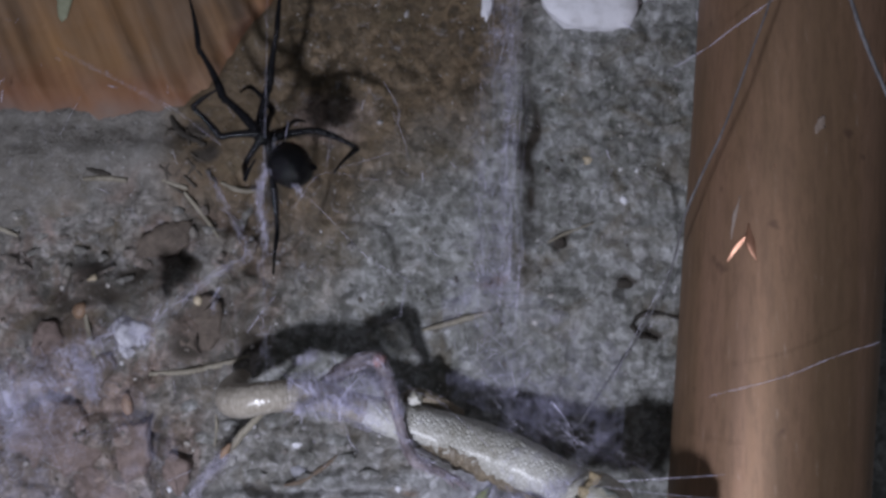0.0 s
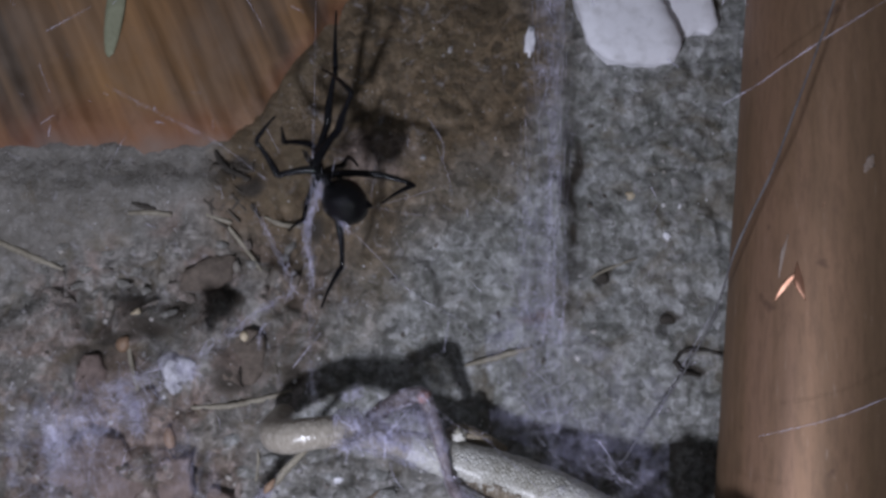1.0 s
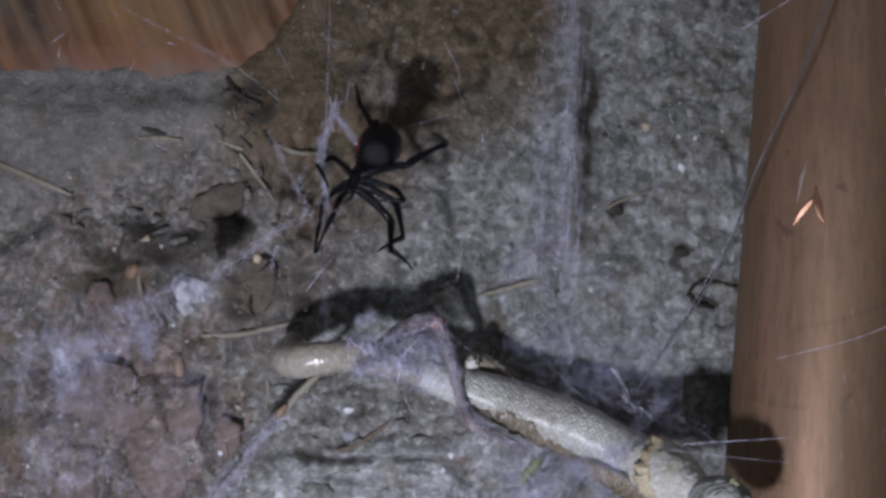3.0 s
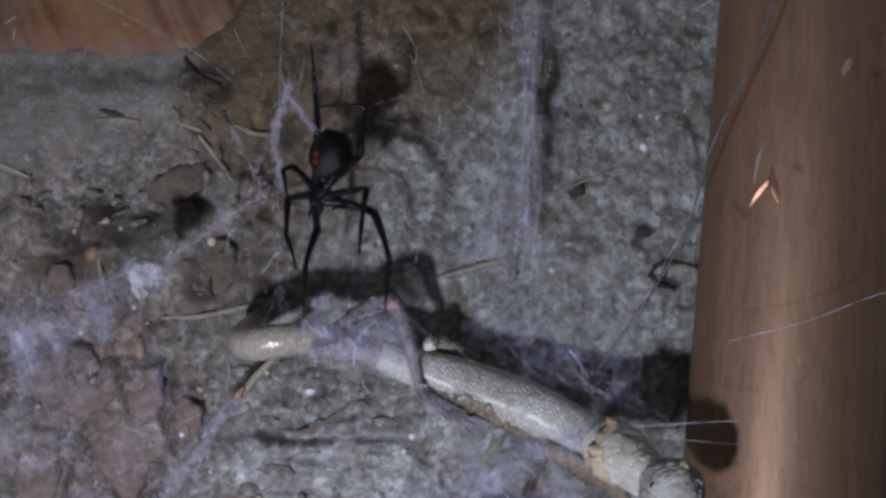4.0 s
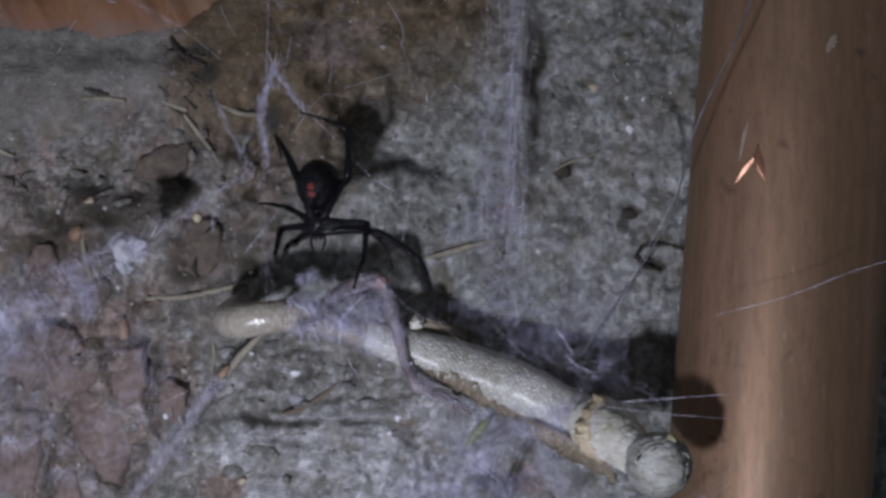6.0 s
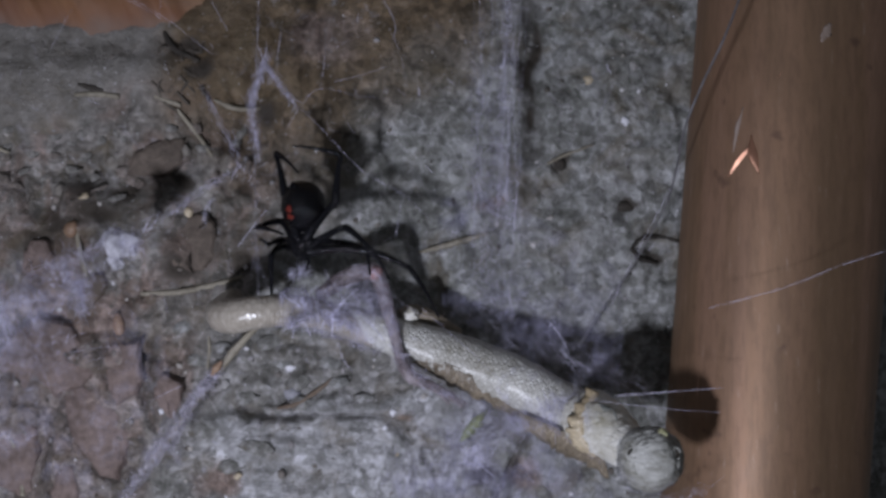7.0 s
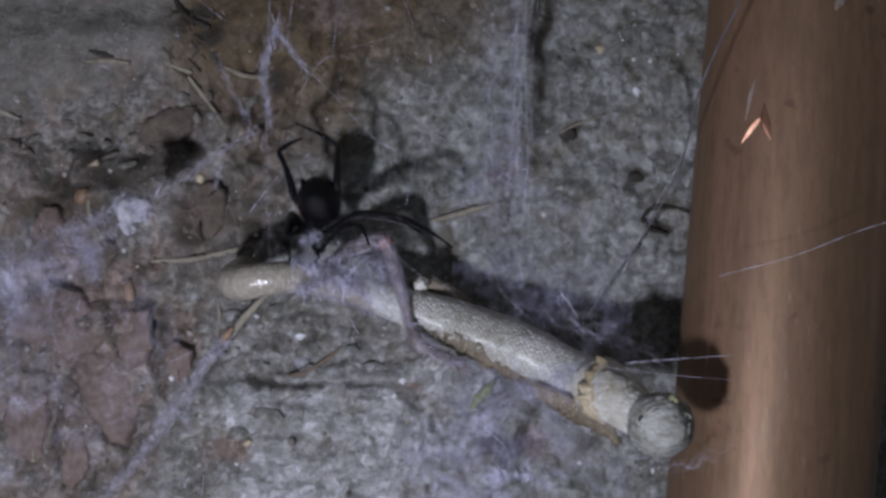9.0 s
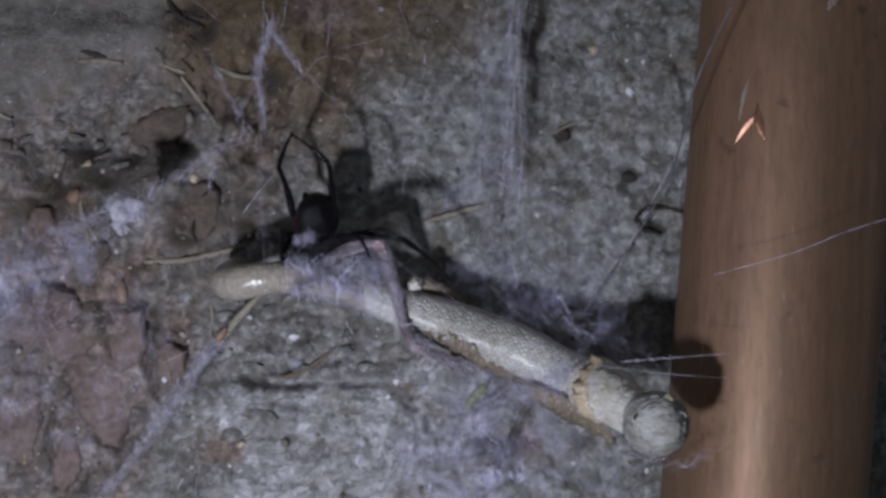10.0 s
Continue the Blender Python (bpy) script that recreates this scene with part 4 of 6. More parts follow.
# ---- the dead lizard ----
def fibres(points, count, length, radius, seed, stray=0.75, curl=1.0):
    """Many fine curved threads scattered about a line of (x, y, z, spread)."""
    rng = np.random.RandomState(seed)
    path = smooth_path(points, 12)
    ahead = np.gradient(path[:, :3], axis=0)
    verts, faces = [], []
    for _ in range(int(count * 1.3)):
        i = rng.randint(len(path))
        spread = path[i, 3]
        c = path[i, :3] + rng.normal(0, 0.5, 3) * spread * np.array([1, 0.7, 1])
        d = ahead[i] / (np.linalg.norm(ahead[i]) + 1e-9) + rng.normal(0, stray, 3)
        d = d / np.linalg.norm(d)
        long = length * rng.uniform(0.3, 1.0)
        bend, bend2 = rng.normal(0, 0.22 * curl, 3) * long, rng.normal(0, 0.10 * curl, 3) * long
        r = radius * (0.16 + 0.24 * rng.rand() + 1.9 * rng.rand() ** 12)
        side = np.cross(d, rng.normal(0, 1, 3))
        side = side / np.linalg.norm(side)
        up = np.cross(side, d)
        n = len(verts)
        for k in range(6):
            s = k / 5 - 0.5
            p = c + d * s * long + bend * (s * s * 2 - 0.25) + bend2 * math.sin(9 * s)
            for a in (0.0, 2.094, 4.189):
                verts.append((p + r * (math.cos(a) * side + math.sin(a) * up)) * MM)
        for k in range(5):
            for a in range(3):
                b = (a + 1) % 3
                faces.append((n + 3 * k + a, n + 3 * k + b, n + 3 * k + 3 + b, n + 3 * k + 3 + a))
    return verts, faces


def ragged_sheet(name, rows, mat, parent, label, seed, thick=0.18):
    """A torn strip of skin between two edges, rows of (upper point, lower point)."""
    rng = np.random.RandomState(seed)
    up = smooth_path([(*a, 1) for a, b in rows], 6)[:, :3]
    low = smooth_path([(*b, 1) for a, b in rows], 6)[:, :3]
    verts, faces, across = [], [], 5
    for a, b in zip(up, low):
        b = b + rng.uniform(-0.28, 0.28, 3)
        for k in range(across):
            s = k / (across - 1)
            p = a * (1 - s) + b * s + np.array([0, -0.2 * math.sin(math.pi * s), 0]) + rng.uniform(-0.06, 0.06, 3)
            verts.append(p * MM)
    for i in range(len(up) - 1):
        for k in range(across - 1):
            n = i * across + k
            faces.append((n, n + 1, n + across + 1, n + across))
    ob = mesh_object(name, verts, faces, mat, parent, label)
    uv_from(ob, [(i % across * 0.4, i // across * 0.4) for i in range(len(verts))])
    ob.modifiers.new("thickness", "SOLIDIFY").thickness = thick * MM
    return ob


def uv_from(ob, places):
    layer = ob.data.uv_layers.new(name="UVMap")
    flat = np.array([places[loop.vertex_index] for loop in ob.data.loops], np.float32)
    layer.data.foreach_set("uv", flat.ravel())


def limb(name, points, mat, parent, label="", steps=8, sides=20, wobble=0.03, seed=1, flat=1.0):
    """A round part with its skin laid out in millimetres along and round it."""
    ob = tube(name, points, mat, parent, label, steps=steps, sides=sides, wobble=wobble, seed=seed, flat=flat)
    path = smooth_path(points, steps)
    far = np.concatenate([[0], np.cumsum(np.linalg.norm(np.diff(path[:, :3], axis=0), axis=1))])
    mean = float(np.mean([p[3] for p in points]))
    round_about = 6.283 * mean
    layer = ob.data.uv_layers.new(name="UVMap")
    for face in ob.data.polygons:
        ring = [v % sides for v in face.vertices]
        wraps = len(ring) == 4 and max(ring) - min(ring) > 1
        for loop, v, k in zip(face.loop_indices, face.vertices, ring):
            layer.data[loop].uv = (far[v // sides], (sides if wraps and k == 0 else k) / sides * round_about)
    return ob


def dead_lizard():
    thing = tagged(new("dead_lizard"), "dried dead lizard hanging head-down in spider silk", "lizard")
    limb("tail", [(-24.4, -3.5, -8.9, 1.4), (-24.9, -7.6, -10.1, 1.8), (-24.0, -11.4, -10.6, 2.05), (-22.0, -13.6, -10.5, 2.05), (-19.8, -14.2, -10.1, 1.95), (-16.0, -13.3, -9.9, 1.85),
                  (-12.2, -11.5, -10.6, 1.75), (-8.0, -8.8, -12.5, 1.7), (-4.5, -8.2, -13.8, 1.6)], TAIL_SKIN, thing, "tan scaly tail bent back to the wall")
    limb("body", [(-10.7, -9.9, -11.1, 1.3), (-7.2, -8.6, -12.7, 2.0), (-3.7, -8.1, -14.0, 2.4), (0.2, -8.0, -15.4, 2.9), (5.7, -8.0, -17.3, 3.2), (10.7, -9.4, -19.1, 3.15), (14.8, -10.9, -20.8, 2.75),
                  (18.1, -13.2, -22.3, 2.9), (20.6, -17.0, -23.6, 2.5), (21.8, -19.4, -24.6, 1.9)], SKIN, thing, "pale cream scaly body of the lizard", sides=28)
    limb("throat", [(17.6, -14.2, -21.9, 2.5), (18.3, -15.2, -22.1, 3.15), (19.2, -16.6, -22.4, 3.3), (20.4, -18.9, -23.1, 3.05), (21.6, -21.0, -24.1, 2.6), (22.6, -23.4, -25.0, 2.0)], THROAT_SKIN, thing, "pale greenish wrinkled throat", sides=28, wobble=0.06, seed=6)
    head = limb("head", [(22.4, -22.2, -25.3, 1.4), (23.0, -23.4, -25.3, 2.2), (23.5, -24.7, -25.05, 3.0), (23.7, -26.2, -24.8, 3.38), (23.75, -27.6, -24.8, 3.0), (23.8, -28.5, -24.85, 2.25), (23.8, -28.9, -24.85, 1.3), (23.8, -29.05, -24.85, 0.05)],
                HEAD_SKIN, thing, "rounded greenish-grey head with sunken eyes", sides=36, wobble=0.07)
    for x, y, z, size, seed in ((21.5, -28.1, -23.9, 0.6, 3), (25.9, -28.1, -23.9, 0.58, 5)):
        v, f = lump_data(size, seed, (0.8, 0.55, 1), 0.2, 2)
        ob = mesh_object("eye", v, f, EYE, head, "dark sunken eye")
        ob.location = Vector((x, y, z)) * MM
        v, f = tube_data([(0.95 * size * math.cos(a), 0.02, 1.1 * size * math.sin(a), 0.11) for a in np.linspace(0.2, 5.6, 9)], steps=3, sides=6, wobble=0.15, seed=seed)
        mesh_object("eyelid", v, f, HEAD_SKIN, head, "dry rim round the eye").location = Vector((x, y - 0.1, z)) * MM
    v, f = lump_data(0.75, 7, (0.9, 0.55, 1.0), 0.25, 3)
    mesh_object("crown_scale", v, f, YELLOW, head, "yellow-green scale on the crown").location = Vector((24.6, -27.6, -22.2)) * MM
    rng = np.random.RandomState(17)
    for _ in range(34):
        a, r = rng.uniform(0, 6.283), 2.6 * rng.uniform(0.1, 1) ** 0.6
        v, f = lump_data(rng.uniform(0.28, 0.5), int(rng.randint(999)), (1.1, 0.35, 0.8), 0.25, 2)
        ob = mesh_object("head_scale", v, f, HEAD_SKIN, head)
        ob.matrix_basis = pose((23.65 + r * math.cos(a)) * MM, (-29.0 + 0.33 * r * r) * MM, (-24.75 + r * math.sin(a)) * MM, 0, rng.uniform(0, 180), 0)
    rim = [(21.3, -26.4, -26.0, 0.12), (21.9, -27.2, -26.5, 0.2), (23.0, -27.6, -26.9, 0.2), (24.4, -27.6, -26.8, 0.2), (25.6, -27.0, -26.4, 0.2), (26.2, -26.2, -25.8, 0.12)]
    limb("lip", rim, SKIN, head, "pale scaly lip of the lizard", sides=8, wobble=0.15)
    leg = limb("hind_leg", [(-13.1, -11.1, -9.0, 0.8), (-10.5, -11.4, -7.1, 1.05), (-7.8, -11.1, -6.0, 1.0), (-6.3, -10.8, -6.2, 0.95), (-5.3, -10.8, -9.0, 0.9), (-4.4, -10.9, -11.9, 0.75), (-3.4, -11.1, -15.7, 0.65), (-2.7, -11.3, -17.3, 0.8)],
               LEG_SKIN, thing, "thin purplish hind leg bent at the knee", sides=14, wobble=0.1)
    v, f = lump_data(0.95, 11, (1, 0.9, 1), 0.25, 2)
    mesh_object("knee", v, f, RED_JOINT, leg, "reddish bare knee joint").location = Vector((-6.4, -11.2, -6.1)) * MM
    foot = limb("foot", [(-2.9, -11.4, -16.9, 0.8), (-1.9, -11.8, -18.3, 0.75), (0.4, -11.8, -19.3, 0.55), (1.5, -11.8, -19.8, 0.4)], LEG_SKIN, thing, sides=12, wobble=0.12)
    for k, (x, y, z) in enumerate(((3.4, -11.7, -20.3), (4.7, -11.7, -21.4), (4.4, -11.9, -21.8), (2.7, -12.3, -21.4))):
        limb("toe", [(0.2, -11.9, -19.0 - 0.12 * k, 0.4), ((0.2 + x) / 2, (-12.0 + y) / 2 - 0.1, (-19.0 + z) / 2 - 0.1 + 0.1 * k, 0.32), (x, y, z, 0.14)], LEG_SKIN, foot, sides=8, wobble=0.12, seed=k)
    limb("far_leg", [(-3.6, -6.5, -11.7, 1.2), (-1.7, -6.7, -11.1, 1.1), (1.3, -6.1, -12.1, 0.8), (3.8, -5.0, -13.5, 0.5)], FLAP_SKIN, thing, "shrivelled brown far hind leg", sides=12, wobble=0.18)
    v, f = lump_data(0.85, 19, (1.1, 0.6, 0.8), 0.9, 3)
    mesh_object("hip_joint", v, f, THROAT_SKIN, thing, "knobbly pale hip joint").location = Vector((-2.1, -8.9, -11.1)) * MM
    ragged_sheet("belly_fold", [((-3.6, -9.9, -15.2), (-3.3, -9.4, -16.4)), ((0.2, -10.7, -15.9), (0.6, -10.0, -18.2)), ((3.4, -10.95, -17.1), (3.4, -10.1, -19.8)), ((6.3, -11.05, -18.6), (6.5, -10.1, -21.2)), ((9.2, -11.4, -20.5), (9.3, -10.5, -22.5)), ((12.0, -10.8, -22.4), (12.1, -10.6, -23.5))],
                 FLAP_SKIN, thing, "torn brown fold of belly skin", 5)
    ragged_sheet("neck_flap", [((10.8, -12.3, -22.0), (11.2, -11.8, -23.9)), ((13.8, -14.0, -23.0), (13.6, -13.2, -25.3)), ((16.0, -16.0, -23.8), (15.6, -14.6, -26.4)), ((18.6, -18.2, -25.0), (18.4, -16.9, -27.4)), ((19.7, -19.0, -25.9), (20.4, -18.5, -28.7))],
                 FLAP_SKIN, thing, "loose brown skin flap torn at the neck", 8)
    ragged_sheet("collar", [((19.5, -18.0, -18.9), (18.3, -17.4, -18.3)), ((18.4, -19.0, -20.4), (16.8, -18.4, -20.2)), ((17.7, -19.8, -21.9), (16.0, -18.9, -22.0)), ((17.5, -20.0, -23.2), (15.8, -19.0, -23.3)), ((17.9, -19.9, -24.3), (16.4, -18.7, -24.6)), ((19.6, -20.0, -25.0), (18.6, -19.3, -25.9))],
                 COLLAR_SKIN, thing, "raised collar of dry tan skin", 11, 0.5)
    ragged_sheet("throat_skin", [((18.2, -18.6, -20.0), (18.3, -19.6, -21.6)), ((19.5, -19.6, -19.9), (19.6, -20.8, -21.9)), ((20.8, -20.6, -20.4), (20.9, -21.5, -21.9))], GREY_SKIN, thing, "grey patch of throat skin", 14, 0.2)
    v, f = fibres([(-12.5, -11.8, -8.4, 0.7), (-8.5, -12.0, -6.0, 0.8), (-6.0, -11.6, -6.6, 0.8), (-4.8, -11.6, -10.5, 0.7), (-3.2, -11.9, -16.0, 0.7), (0.4, -12.3, -19.2, 0.7), (4.0, -12.2, -21.0, 0.5)], 320, 2.2, 0.036, 21, 0.32)
    mesh_object("leg_silk", v, f, SILK, thing, "fine silk clinging along the hind leg")
    # loops of silk thrown over the hips
    rng = np.random.RandomState(31)
    for k in range(12):
        x = rng.choice((-15.6, -13.6, -11.2, -10.6, -8.4)) + rng.normal(0, 0.45)
        cz, cy = np.interp(x, (-17, -12, -6), (-9.9, -9.9, -11.6)), np.interp(x, (-17, -12, -6), (-13.4, -12.4, -9.2))
        r, a0, lean = np.interp(x, (-17, -12, -6), (2.3, 2.9, 3.5)) * rng.uniform(0.95, 1.25), rng.uniform(-0.4, 1.0), rng.normal(0.15, 0.5)
        rows = [(x + lean * r * math.cos(a) + rng.normal(0, 0.12), cy - r * math.sin(a), cz + r * math.cos(a), rng.uniform(0.03, 0.10)) for a in np.linspace(a0, a0 + rng.uniform(0.7, 2.2), 6)]
        limb("silk_loop", rows, SILK, thing, sides=5, steps=4)
    limb("silk_film", [(9.5, -9.1, -18.6, 2.9), (12.0, -10.2, -19.6, 3.3), (15.5, -12.2, -21.2, 3.2), (18.6, -15.7, -22.2, 3.6), (20.8, -19.4, -23.3, 3.5)],
         FILM, thing, "thin film of silk over the neck", wobble=0.08, seed=12, sides=28)
    limb("silk_film", [(22.6, -22.4, -25.2, 1.6), (23.4, -24.6, -25.0, 3.2), (23.7, -26.6, -24.8, 3.5), (23.75, -28.2, -24.8, 2.75)], THIN_FILM, thing, "thin film of silk over the head", wobble=0.1, seed=15, sides=28)
    for grow, seed in ((1.0, 3), (1.15, 9)):
        limb("silk_band", [(-18.4, -13.7, -10.0, 1.7), (-17.0, -13.6, -9.95, 1.9 + 0.3 * (grow - 1)), (-15, -13.4, -9.6, 2.3 * grow), (-12.2, -12.6, -9.8, 2.7 * grow), (-9.4, -10.6, -10.3, 3.1 * grow), (-6.8, -9.4, -11.4, 3.2 * grow), (-4.6, -8.6, -12.9, 2.9 * grow)],
             HIP_FILM, thing, "film of silk wrapped round the hips", wobble=0.10, seed=seed, sides=24)
    return thing


PULLED = ("hind_leg", "foot", "far_leg", "hip_joint", "body", "belly_fold", "leg_silk")
lizard = dead_lizard()


def silky_twig():
    thing = tagged(new("silky_twig"), "thin dry twig coated in dusty white silk", "twig")
    limb("stem", [(-19.5, -12.5, -11.4, 0.28), (-23.1, -10, -14.9, 0.5), (-26.3, -9, -18.8, 0.42), (-30.5, -7, -24.1, 0.42), (-34.5, -5, -29.0, 0.4), (-39.0, -3.4, -34.6, 0.35), (-43.0, -2.6, -39.0, 0.3)], STRAW, thing, sides=10, wobble=0.15)
    limb("bud", [(-25.9, -10.0, -17.9, 0.2), (-25.2, -10.3, -17.0, 0.5), (-24.5, -10.4, -16.1, 0.2)], SEED, thing, "orange bud on the twig", sides=8)
    limb("silk_sleeve", [(-21.5, -11.6, -13.2, 0.3), (-24.6, -10.2, -16.4, 0.5), (-28.5, -8.8, -21.2, 0.6), (-30.4, -7.6, -24.4, 0.8), (-33.8, -6.2, -28.2, 0.65), (-38.8, -4.4, -34.6, 0.5), (-43, -3.2, -39, 0.3)], DUST_FILM, thing, "veil of silk round the twig", wobble=0.25, sides=16)
    v, f = fibres([(-25.4, -9.9, -17.6, 0.3), (-26.5, -9.6, -18.8, 0.5), (-28.5, -8.8, -21.2, 0.55), (-30.6, -7.6, -24.4, 0.9), (-33.8, -6.2, -28.2, 0.85), (-38.5, -4.6, -34.2, 0.6), (-43, -3.2, -39, 0.6)], 1000, 2.4, 0.042, 5, 0.4, 1.6)
    mesh_object("silk_coat", v, f, DUSTY_SILK, thing, "fuzzy dusty white silk coat")
    return thing


# ---- silk ----
silky_twig()


def tuft(name, label, points, count, length, radius, seed):
    stray = 0.22 if name in ("silk_line", "silk_knot") else 0.8
    verts, faces = fibres(points, count, length, radius, seed, stray, 1.0 if stray < 0.5 else 2.6)
    return tagged(mesh_object(name, verts, faces, SILK), label, "spider web", "silk tufts of the web")


def strand(points):
    ob = tube("web_strand", [(x, y, z, 0.62 * r) for x, y, z, r in points], SILK, steps=8, sides=5)
    return tagged(ob, "single glinting strand of spider web", "spider web", "single web strands")


def veil(name, label, rows, sag, seed, mat=None):
    """A crumpled sheet of silk between an upper and a lower edge, rows of (upper point, lower point)."""
    up = smooth_path([(*a, 1) for a, c in rows], 10)[:, :3]
    low = smooth_path([(*c, 1) for a, c in rows], 10)[:, :3]
    across, verts, faces = 22, [], []
    for i, (a, c) in enumerate(zip(up, low)):
        for k in range(across):
            t = k / (across - 1)
            q = a * (1 - t) + c * t
            q = q + np.array([0, -sag * math.sin(math.pi * t), 0])
            n = np.array([q[0]]), np.array([q[2]])
            q[1] += 0.8 * float(fbm(n[0], n[1], 4, seed, 3)[0])
            q[0] += 0.5 * float(fbm(n[1], n[0], 3, seed + 5, 2)[0]) * (0.3 + (k in (0, across - 1)))
            q[2] += 0.7 * float(fbm(n[0], n[1], 2, seed + 9, 2)[0]) * (0.3 + (k in (0, across - 1)))
            verts.append(q * MM)
    for i in range(len(up) - 1):
        for k in range(across - 1):
            j = i * across + k
            faces.append((j, j + 1, j + across + 1, j + across))
    return tagged(mesh_object(name, verts, faces, mat or FILM), label, "spider web", "silk veils of the web")


veil("silk_veil", "bluish-white silk veil over brown earth", [((-62, -7, -5), (-62, -6, -15)), ((-52, -10, -5), (-53, -8, -13)), ((-45, -12, -4), (-46, -9, -12)), ((-39, -14, -2.5), (-42, -9, -10)), ((-35, -16.5, -2), (-37, -13, -5))], 1.5, 3)
veil("silk_veil", "thin silk veil draped behind the brighter one", [((-60, -4, -8), (-58, -3.5, -30)), ((-50, -6, -9), (-48, -4, -26)), ((-42, -8, -8), (-40, -4, -20))], 1.0, 13, THIN_FILM)
veil("silk_veil", "pale silk veil stretched below the lizard", [((-5.4, -4.0, -32.2), (-6.1, -3.5, -39.4)), ((-1.1, -5.0, -30.5), (-1.8, -4.0, -39.3)), ((3.4, -6.0, -29.6), (2.4, -5.0, -39.0)), ((7.2, -9.0, -25.7), (8.0, -6.0, -37.3)), ((11.0, -13.0, -23.0), (13.4, -8.0, -35.4)), ((14.5, -14.0, -24.9), (18.8, -9.0, -34.5))], 1.5, 27)
veil("silk_veil", "lavender silk haze over the grey stone", [((-4.6, -5.0, -31.3), (-5.4, -4.5, -39.9)), ((0.3, -6.0, -31.0), (-0.4, -5.0, -39.7)), ((5.2, -7.5, -28.7), (5.9, -6.0, -38.7)), ((9.1, -11.0, -26.7), (12.7, -8.0, -37.5))], 1.2, 61)
veil("silk_veil", "hazy silk veil hanging before the concrete", [((6.5, -8, 44), (6.5, -7, -6)), ((9.2, -8.5, 46), (8.6, -7, -9)), ((11.4, -8, 44), (11.6, -6, -10))], 0.5, 33, THIN_FILM)
veil("silk_veil", "faint bluish silk haze under the lizard neck", [((3, -6, -20), (0, -4.5, -40)), ((9, -9, -21), (7, -5, -40)), ((15, -12, -23.5), (15, -6, -40)), ((20, -16, -26), (24, -8, -40))], 1.0, 71, HAZE)
veil("silk_veil", "faint bluish silk haze before the concrete", [((1, -4, 4), (2, -6, -11)), ((9, -5, 3), (9, -6.5, -14)), ((17, -5, -1), (17, -7, -17)), ((24, -6, -6), (23, -10, -20))], 0.6, 83, HAZE)
veil("silk_veil", "faint bluish silk haze over reddish slabs", [((-60, -5, -4), (-58, -4.5, -38)), ((-50, -6, -6), (-48, -5, -36)), ((-40, -6, -9), (-38, -5, -32)), ((-33, -5, -14), (-30, -4.5, -30))], 0.8, 97, THIN_FILM)
veil("silk_veil", "matted grey silk in the crook of the leg", [((-14.5, -11.2, -8.6), (-14, -11.4, -11.5)), ((-11.5, -10.9, -7.6), (-11, -10.6, -12)), ((-8.4, -10.6, -6.2), (-8, -9.6, -12.8)), ((-6.4, -10.3, -6.6), (-5.5, -9.0, -13.6)), ((-4.9, -10.0, -10.5), (-3.6, -9.0, -14.2))], 0.3, 51, MATTED)
veil("silk_veil", "thin silk veil between lizard and concrete", [((6, -4, -8), (4, -9, -13)), ((12, -4, -10), (11, -10, -16)), ((18, -5, -13), (17, -12, -18)), ((24, -7, -15), (22, -15, -21))], 0.5, 43)


tuft("silk_wrapping", "matted white spider silk wrapped round the hips", [(-15.4, -15.0, -10.5, 1.2), (-12.8, -15.0, -9.2, 1.6), (-9.9, -14.0, -8.6, 2.0), (-7.4, -12.5, -8.7, 1.9), (-5.4, -12.0, -10.3, 1.5)], 240, 2.6, 0.034, 21)
tuft("silk_fluff", "small ball of white silk fluff in the web", [(-35.8, -17.0, -1.6, 1.0), (-34.3, -17.4, -2.0, 1.2), (-33.4, -17.0, -2.4, 0.90)], 420, 2.2, 0.024, 22)
tuft("silk_fluff", "grey wisp of silk standing on the wrapping", [(-15.6, -14.5, -6.2, 0.60), (-14.5, -15.5, -5.4, 0.70), (-13.6, -15.0, -5.0, 0.60)], 60, 1.8, 0.028, 23)
tuft("silk_mass", "loose bluish-white cobweb over brown earth", [(-54.4, -8.0, -10.0, 4.0), (-49.5, -10.0, -9.2, 4.2), (-45.1, -11.0, -8.8, 4.0), (-41.4, -12.0, -7.1, 2.6), (-37.6, -15.0, -3.7, 1.6)], 90, 6, 0.018, 24)
tuft("silk_mass", "dirty cobweb clinging to brown earth", [(-56.3, -5.0, -18.6, 4.0), (-51.0, -6.0, -16.4, 4.0), (-46.1, -6.0, -14.3, 3.0)], 170, 6, 0.018, 25)
tuft("silk_mass", "faint cobweb haze below the lizard", [(-3.5, -4.0, -32.1, 3.0), (2.2, -5.0, -28.4, 4.0), (7.6, -8.0, -25.7, 4.0), (12.2, -11.0, -24.5, 3.0)], 200, 8, 0.02, 26)
tuft("silk_mass", "cobweb stretched under the lizard shoulder", [(8.8, -11.0, -23.2, 1.2), (12.7, -12.5, -23.0, 1.4), (15.2, -14.0, -21.4, 1.2), (17.7, -15.0, -20.6, 1.0)], 420, 4, 0.022, 27)
tuft("silk_knot", "frayed knot of white silk in the web", [(-18.2, -16.5, 18.5, 0.15), (-19.0, -16.5, 16.4, 0.30), (-19.7, -16.5, 14.1, 0.25), (-19.5, -16.5, 11.2, 0.30), (-19.0, -16.3, 8.0, 0.30)], 170, 4.2, 0.022, 28)
tuft("silk_knot", "side strands of the frayed silk knot", [(-18.2, -16.5, 18.3, 0.15), (-17.0, -16.6, 16.7, 0.25), (-15.6, -16.6, 14.7, 0.30)], 110, 3.2, 0.022, 29)
